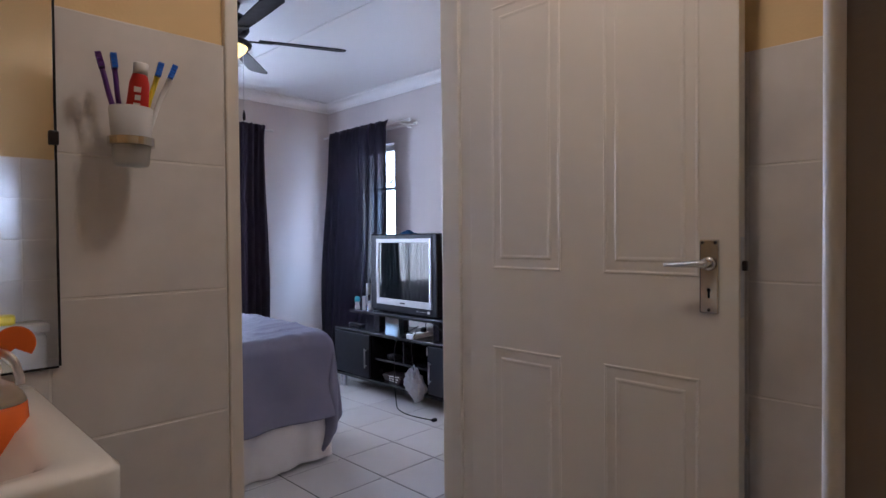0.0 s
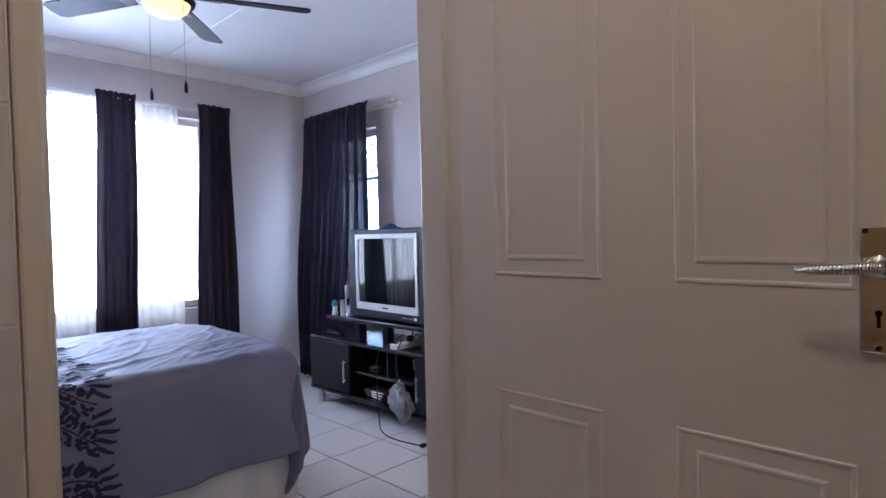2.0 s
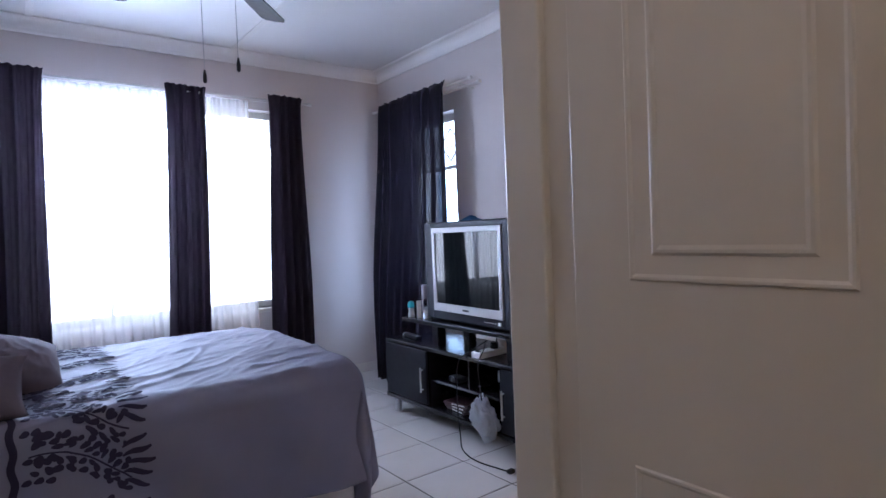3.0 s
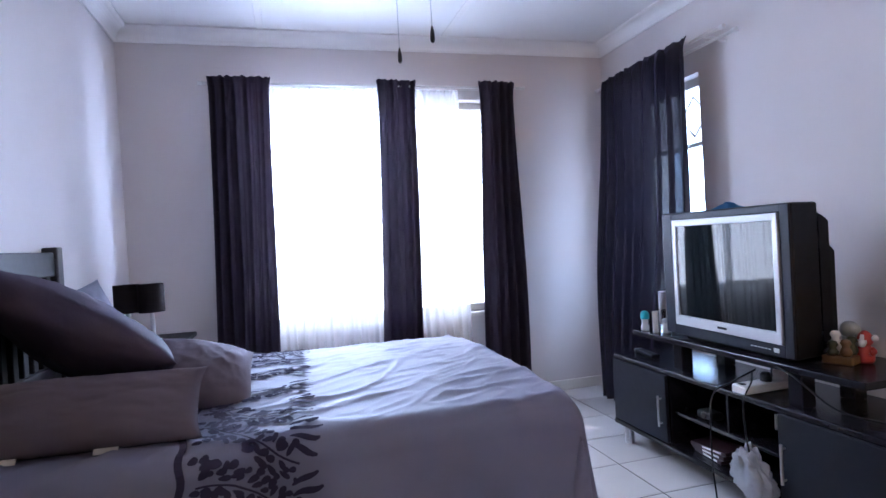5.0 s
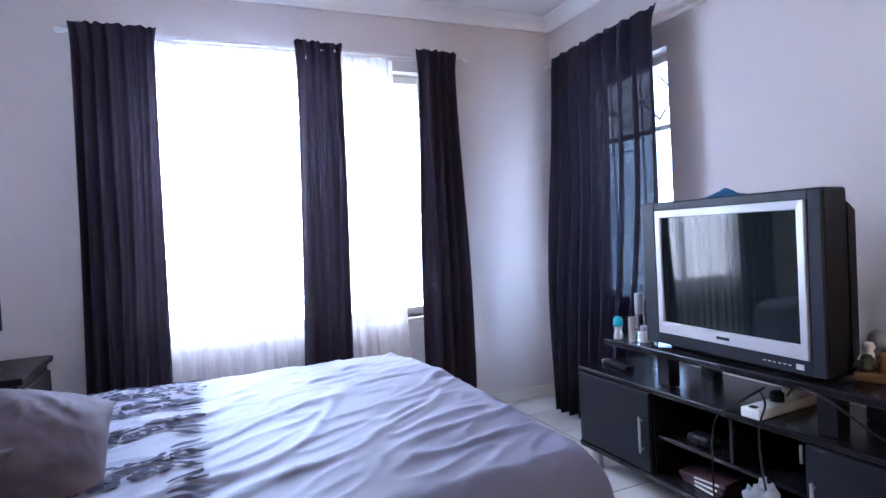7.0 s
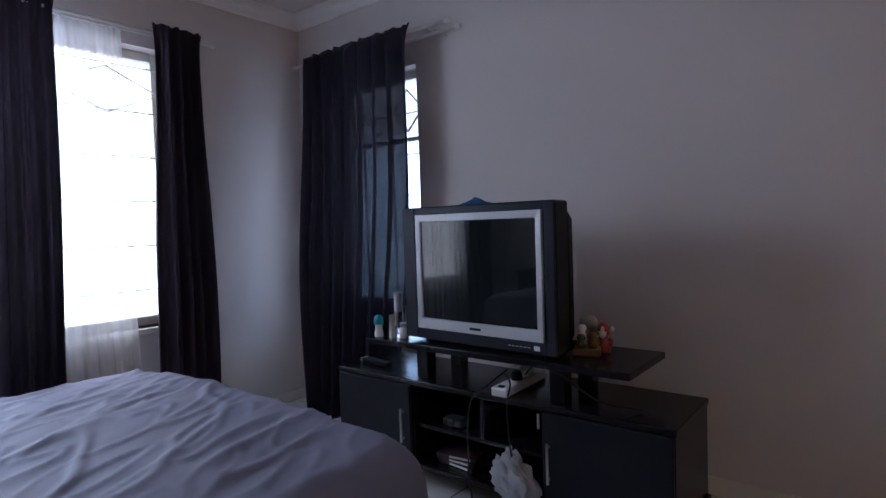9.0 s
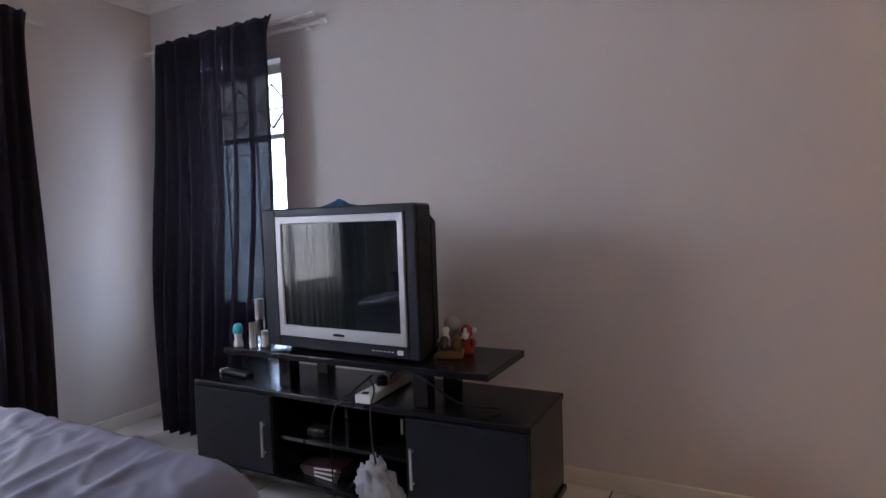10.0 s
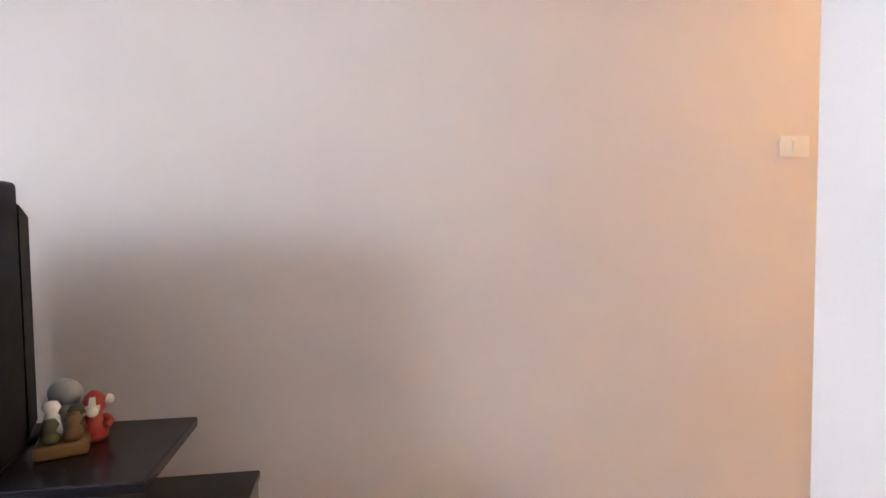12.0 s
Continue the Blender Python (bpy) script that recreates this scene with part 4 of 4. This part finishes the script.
part("foot_plate", box(0.03, 0.32, -0.30, 0.30, 0.0, 0.012, 0.003), TVBLACK, tv)
for k in range(6):
    part("button", box(-0.0075, -0.005, -0.165 - k * 0.018, -0.155 - k * 0.018, 0.036, 0.040, 0.0008), SILVER, tv)
part("power_button", box(-0.009, -0.005, -0.297, -0.272, 0.030, 0.047, 0.001), PVCWHITE, tv)
part("badge", box(-0.0135, -0.0115, -0.028, 0.028, 0.079, 0.089, 0.0008), TVBLACK, tv)

# ---- things on the stand ----
Z1, Z2, Z0 = 0.4822, 0.6322, 0.1252
ro = thing("roll_on_deodorant", "white roll-on bottle with round teal cap", "deodorant", (2.80, 3.752, Z2))
part("bottle", lathe([(0.019, 0), (0.020, 0.004), (0.020, 0.02), (0.015, 0.032), (0.017, 0.055), (0.019, 0.058)], 24), PVCWHITE, ro, smooth=True)
part("cap", lathe([(0.021, 0.058), (0.022, 0.068), (0.021, 0.085), (0.013, 0.098), (0.001, 0.102)], 24), TEAL, ro, smooth=True)
pb = thing("perfume_bottle", "tall slim clear glass bottle with silver top", "bottle", (2.855, 3.675, Z2))
part("bottle", lathe([(0.021, 0), (0.021, 0.11), (0.019, 0.115)], 24), CLEARGLASS, pb, smooth=False)
part("top", lathe([(0.0195, 0.1155), (0.0195, 0.20), (0.018, 0.203)], 24), SILVER, pb)
cb = thing("cream_tube", "white cream tube standing on its cap", "tube", (2.805, 3.672, Z2))
part("cap", lathe([(0.014, 0), (0.014, 0.022)], 16), PVCWHITE, cb)
part("tube", sheet(lambda u, v: ((0.014 + 0.004 * v) * math.cos(6.2832 * u), 0.014 * (1 - 0.85 * v) * math.sin(6.2832 * u), 0.0222 + 0.085 * v), 18, 6), PVCWHITE, cb, smooth=True)
jr = thing("glass_jar", "small round glass jar with pale cream", "jar", (2.835, 3.626, Z2))
part("jar", lathe([(0.020, 0), (0.022, 0.004), (0.022, 0.045), (0.018, 0.05)], 20), CERAMIC, jr, smooth=True)
part("lid", lathe([(0.020, 0.0505), (0.020, 0.068), (0.018, 0.07)], 20), SILVER, jr)

rc = thing("remote_control", "slim black remote control with pale end", "remote", (2.86, 3.84, Z1), rz=-8)
part("body", box(-0.022, 0.022, -0.10, 0.09, 0.0, 0.018, 0.005), BLACKRUBBER, rc)
part("end", box(-0.021, 0.021, 0.0905, 0.10, 0.001, 0.017, 0.003), PVCWHITE, rc)

ps = thing("power_strip", "white multi-plug power strip with plugs", "power strip", (2.885, 3.055, Z1), rz=-88)
part("body", box(-0.055 + 0.02, 0.055 - 0.02, -0.16, 0.17, 0.0, 0.034, 0.006), PVCWHITE, ps)
for k, (y, m, r) in enumerate(((-0.02, BLACKRUBBER, 0.022), (0.05, PVCWHITE, 0.026), (0.11, PVCWHITE, 0.022))):
    part("plug", lathe([(r, 0.0342), (r, 0.060), (r * 0.7, 0.068)], 16, pose(0, y, 0)), m, ps, smooth=False)
part("switch", box(-0.012, 0.012, -0.15, -0.13, 0.034, 0.039, 0.002), BLACKRUBBER, ps)


def cable(label, pts, r=0.0035):
    tagged(part("cable", tube(smoothline(pts, 8), r, 6), BLACKRUBBER, smooth=True), label, "cable")


cable("black power cable hanging down to the tiles", [(2.84, 3.08, 0.56), (2.76, 3.12, 0.51), (2.700, 3.17, 0.44), (2.695, 3.18, 0.20), (2.69, 3.16, 0.05), (2.64, 3.08, 0.006), (2.60, 2.92, 0.005), (2.63, 2.72, 0.005)])
tagged(part("cable_plug", box(2.615, 2.65, 2.70, 2.725, 0.0, 0.02, 0.005), BLACKRUBBER), "black cable end lying on the floor tiles", "plug")
cable("black cable looping from the plugs to the television", [(2.84, 3.00, 0.55), (2.79, 2.95, 0.59), (2.76, 2.90, 0.615), (2.74, 2.80, 0.60), (2.76, 2.66, 0.52), (2.85, 2.55, 0.488)])
cable("black cable from the power strip into the bay", [(2.84, 3.10, 0.545), (2.76, 3.02, 0.53), (2.70, 3.00, 0.46), (2.702, 2.99, 0.30), (2.72, 2.97, 0.20)])

bg = bmesh.new()
bmesh.ops.create_icosphere(bg, subdivisions=5, radius=1)
for v in bg.verts:
    c = v.co.copy()
    fold_ = 0.55 * abs(noise.noise(c * 1.9 + Vector((3, 1, 0)))) + 0.26 * abs(noise.noise(c * 4.5)) + 0.07 * abs(noise.noise(c * 11))
    k = 0.78 + fold_
    neck = 1.0 - 0.45 * max(0.0, c.z) ** 1.5
    v.co = Vector((c.x * 0.042 * k, c.y * 0.095 * k * neck + 0.02 * c.z, c.z * 0.108 * k))
zmin = min(v.co.z for v in bg.verts)
bgo = thing("plastic_bag", "crumpled white plastic bag hanging against the stand's open bay", "plastic bag")
part("bag", bg, BAG, bgo, smooth=True).matrix_world = pose(2.712, 2.985, 0.052 - zmin)
for k in range(3):
    dc = thing("disc_case", "dark disc case lying in the bay", "disc case", (2.85, 3.31 + 0.006 * k, Z0 + 0.0165 * k), group="disc cases", rz=-6 + 7 * k)
    part("sleeve", box(-0.068, 0.068, -0.095, 0.095, 0.0, 0.0155, 0.002), BOXPRINT, dc)
    part("spine_label", box(-0.0690, -0.0681, -0.07, 0.03, 0.004, 0.012), PVCWHITE, dc)
gm = thing("game_controller", "small dark gadget on the middle shelf", "gadget", (2.83, 3.34, 0.2862))
part("body", box(-0.035, 0.035, -0.05, 0.05, 0.0, 0.035, 0.012, 3), BLACKRUBBER, gm)
part("dial", lathe([(0.016, 0), (0.016, 0.004), (0.012, 0.006)], 18, pose(-0.0352, 0, 0.018, 0, -90, 0)), BRONZE, gm)

# figurines: plain shapes
TRAY = pose(2.943, 2.787, Z2, 0, 0, 20)
f1 = part("ornament_tray", box(-0.045, 0.045, -0.05, 0.05, 0, 0.030, 0.006), GOLDW)
f1.matrix_world = TRAY
tagged(f1, "small honey-brown wooden ornament tray", "tray")
for x, y, h, m in ((0.0, 0.018, 0.085, CERAMIC), (0.02, -0.025, 0.066, DARKGREEN), (-0.022, -0.022, 0.060, GOLDW), (-0.022, 0.020, 0.052, DARKGREEN)):
    fo = part("figurine", lathe([(0.014, 0), (0.020, 0.012), (0.015, h - 0.034), (0.011, h - 0.028), (0.018, h - 0.014), (0.012, h - 0.002), (0.001, h)], 16), m, smooth=True)
    fo.matrix_world = TRAY @ pose(x, y, 0.0302)
    tagged(fo, "tiny glazed ornament standing on the wooden tray", "ornament", group="ornaments on the tray")
bm = lathe([(0.020, 0), (0.027, 0.008), (0.029, 0.03), (0.022, 0.055), (0.015, 0.063), (0.024, 0.073), (0.026, 0.086), (0.019, 0.104), (0.009, 0.114), (0.001, 0.117)], 20)
for side in (-1, 1):
    tube(smoothline([(-0.004, side * 0.022, 0.055), (-0.012, side * 0.034, 0.046), (-0.024, side * 0.026, 0.036)], 4), 0.008, 8, bm)
for c, r in (((0.0, -0.030, 0.092), 0.012), ((-0.024, 0.0, 0.072), 0.013)):
    b = bmesh.new()
    bmesh.ops.create_uvsphere(b, u_segments=12, v_segments=8, radius=r)
    b.transform(pose(*c))
    merge(bm, b)
f2 = part("figurine", bm, [SANTARED, CERAMIC], smooth=True)
for f in f2.data.polygons:
    c = f.center
    f.material_index = 1 if 0.082 < c.z < 0.090 or c.y < -0.026 and c.z > 0.07 or c.x < -0.020 and c.z > 0.06 else 0
f2.matrix_world = pose(3.005, 2.748, Z2, 0, 0, 15)
tagged(f2, "small red and white glazed ornament in a cap", "ornament")
bm = lathe([(0.030, 0), (0.034, 0.010), (0.026, 0.022), (0.022, 0.060), (0.028, 0.085)], 20)
b = bmesh.new()
bmesh.ops.create_uvsphere(b, u_segments=18, v_segments=12, radius=1)
b.transform(pose(0, 0, 0.108) @ Matrix.Diagonal((0.026, 0.037, 0.034, 1)))
merge(bm, b)
f3 = part("figurine", bm, mat("grey_glazed_clay", (0.33, 0.33, 0.32), 0.3, var=0.2, scale=30), smooth=True)
f3.matrix_world = pose(3.02, 2.815, Z2)
tagged(f3, "small grey rounded glazed ornament behind the tray", "ornament")


def cap_shape(u, v):
    a, r = 6.2832 * u, v
    k = 1 + 0.25 * noise.noise(Vector((math.cos(a) * 2, math.sin(a) * 2, r)))
    z = 0.020 * (1 - r ** 3) * (1 + 0.5 * math.sin(a * 2 + 1)) * (1 + 0.3 * noise.noise(Vector((math.cos(a) * 3 * r, math.sin(a) * 3 * r, 5))))
    return (0.055 * r * k * math.cos(a), 0.085 * r * k * math.sin(a), max(0.001, z))


cp = part("cloth_cap", sheet(cap_shape, 36, 12), BLUECLOTH, smooth=True)
cp.matrix_world = pose(2.90, 3.25, 0.6325 + 0.5885)
tagged(cp, "crumpled navy and blue cloth lying on the television", "cloth")

# ---- ceiling fan ----
FX, FY = 1.55, 3.27
fan = thing("ceiling_fan", "dark bronze ceiling fan with lit amber bowl and pull chains", "ceiling fan", (FX, FY, 0))
part("canopy", lathe([(0.05, 2.49), (0.065, 2.53), (0.07, 2.549)], 28), BRONZE, fan, smooth=True)
part("motor", lathe([(0.05, 2.365), (0.10, 2.372), (0.118, 2.395), (0.118, 2.44), (0.10, 2.47), (0.05, 2.488)], 32), BRONZE, fan, smooth=True)
part("switch_housing", lathe([(0.05, 2.325), (0.058, 2.335), (0.055, 2.364)], 28), BRONZE, fan, smooth=True)
part("light_ring", lathe([(0.108, 2.296), (0.127, 2.300), (0.131, 2.316), (0.120, 2.326), (0.05, 2.330)], 36), BRONZE, fan, smooth=True)
bw = part("bowl", lathe([(0.001, 2.236), (0.035, 2.239), (0.07, 2.252), (0.094, 2.272), (0.107, 2.297)], 36), AMBER, fan, "lit amber glass bowl", smooth=True)
bw.visible_shadow = False
NB = 5
for k in range(NB):
    a = -24 + k * 360 / NB
    m = pose(0, 0, 2.347, 0, 0, a) @ pose(0, 0, 0, 12, 0, 0)
    bm = bmesh.new()
    outl = [(0.17, -0.045), (0.45, -0.06), (0.64, -0.066), (0.672, -0.05), (0.68, 0.0), (0.672, 0.05), (0.64, 0.066), (0.45, 0.06), (0.17, 0.045)]
    lo = [bm.verts.new((x, y, -0.003)) for x, y in outl]
    hi = [bm.verts.new((x, y, 0.003)) for x, y in outl]
    bm.faces.new(lo[::-1]), bm.faces.new(hi)
    for i in range(len(outl)):
        j = (i + 1) % len(outl)
        bm.faces.new((lo[i], lo[j], hi[j], hi[i]))
    bm.transform(m)
    bl = part("blade", bm, BLADE, fan, "dark wooden blade")
    bm = box(0.085, 0.20, -0.018, 0.018, -0.012, -0.004, 0.003)
    box(0.19, 0.25, -0.035, 0.035, -0.010, -0.004, 0.003, bm=bm)
    bm.transform(m)
    part("blade_iron", bm, BRONZE, bl)
for (x, y), zb in (((1.509, 3.378), 1.875), ((1.585, 3.157), 1.880)):
    part("pull_chain", tube([(x - FX, y - FY, zb + 0.04), (x - FX, y - FY, 2.31)], 0.0016, 6), STEEL, fan)
    part("pull_knob", lathe([(0.004, zb - 0.018), (0.0085, zb - 0.010), (0.008, zb + 0.015), (0.003, zb + 0.041)], 14, pose(x - FX, y - FY, 0)), BEDWOOD, fan, smooth=True)

# ---- passage ----
sw = thing("light_switch", "cream plastic light switch on the wall", "light switch")
part("plate", box(XR - 0.008, XR - 0.0002, 0.579, 0.694, 1.336, 1.410, 0.003), PVCWHITE, sw)
part("rocker", box(XR - 0.013, XR - 0.008, 0.628, 0.646, 1.353, 1.393, 0.002), PVCWHITE, sw)
pl = thing("passage_light", "round lit ceiling light in the passage", "ceiling light", (2.70, -1.05, 0))
part("base", lathe([(0.14, 2.53), (0.14, 2.5495)], 28), PVCWHITE, pl)
gb = part("globe", lathe([(0.001, 2.43), (0.07, 2.44), (0.12, 2.48), (0.13, 2.5295)], 28), glow("lit_warm_glass", (1.0, 0.70, 0.36), 2.0), pl, smooth=True)
gb.visible_shadow = False


# ---- tiles ----
TILECACHE = {}


def tile_mesh(name, dx, dy, h, material, axis):
    key = (name, round(dx, 4), round(dy, 4), axis)
    if key not in TILECACHE:
        b = box(-dx / 2, dx / 2, -dy / 2, dy / 2, -h, 0, 0)
        up = [e for e in b.edges if all(v.co.z > -1e-6 for v in e.verts)]
        bmesh.ops.bevel(b, geom=up, offset=0.0018, segments=1, affect="EDGES")
        if axis == "y":      # faces -y
            b.transform(pose(0, 0, 0, 90, 0, 0))
        elif axis == "Y":    # faces +y
            b.transform(pose(0, 0, 0, -90, 0, 0))
        elif axis == "x":    # faces -x
            b.transform(pose(0, 0, 0, 0, -90, 0) @ pose(0, 0, 0, 0, 0, 90))
        TILECACHE[key] = mesh("tile", b, material)
    return TILECACHE[key]


def cuts(a, b, origin, step):
    """Joint lines of a tiling between a and b."""
    k0 = math.ceil((a - origin) / step)
    c = [a] + [origin + k * step for k in range(k0, k0 + 200) if a + 0.012 < origin + k * step < b - 0.012] + [b]
    return list(zip(c, c[1:]))


def tiling(parent, axis, us, vs, joint, h, material, place, at):
    for u0, u1 in us:
        for v0, v1 in vs:
            me = tile_mesh(material.name, u1 - u0 - joint, v1 - v0 - joint, h, material, axis)
            ob = new("tile", me)
            ob.location = at((u0 + u1) / 2, (v0 + v1) / 2, place)
            ob.parent = parent


TS = 0.35
GX, GY = 1.51, 2.28
tiling(floor_ob, "z", cuts(XL, XR, GX, TS), cuts(YC, YW, GY, TS), 0.0065, 0.01, FLOORTILE, 0.0, lambda u, v, p: (u, v, p))
tiling(floor_ob, "z", cuts(XC, XR, GX, TS), cuts(YP, YC, GY, TS), 0.0065, 0.01, FLOORTILE, 0.0, lambda u, v, p: (u, v, p))
tiling(floor_ob, "z", cuts(XBL, XBR, GX, TS), cuts(YBB, YC, GY, TS), 0.0065, 0.01, FLOORTILE, 0.0, lambda u, v, p: (u, v, p))
RH = 0.258
ROWS = [(max(0, 1.596 - (k + 1) * RH), 1.596 - k * RH) for k in range(6)] + [(0.0, 1.596 - 6 * RH)]
wt = setting("wall_tiles_door_side", box(XBL, OX0 - 0.031, YB0 + 0.0012, YB0 + 0.0119, 0, 1.595), WALLGROUT, "pale marbled wall tiles beside the doorway", "wall tiles")
tiling(wt, "y", cuts(XBL, OX0 - 0.0315, 0.30, 0.36), ROWS, 0.0025, 0.006, WALLTILE, YB0, lambda u, v, p: (u, p, v))
wt = setting("wall_tiles_side", box(XBR + 0.0012, XBR + 0.0119, YBB, YB0 + 0.006, 0, 1.595), WALLGROUT, "pale marbled wall tiles behind the open door", "wall tiles")
tiling(wt, "x", cuts(YBB, YB0, 0.50, 0.36), ROWS, 0.0025, 0.006, WALLTILE, XBR, lambda u, v, p: (p, u, v))
wt = setting("wall_tiles_back", box(XBL, XBR, YBB - 0.0119, YBB - 0.0012, 0, 1.595), WALLGROUT, "small pale wall tiles on the bathroom back wall", "wall tiles")
tiling(wt, "Y", cuts(XBL, XBR, 0.2, 0.2), cuts(0, 1.596, 1.596, 0.2), 0.003, 0.006, WALLTILE, YBB, lambda u, v, p: (u, p, v))
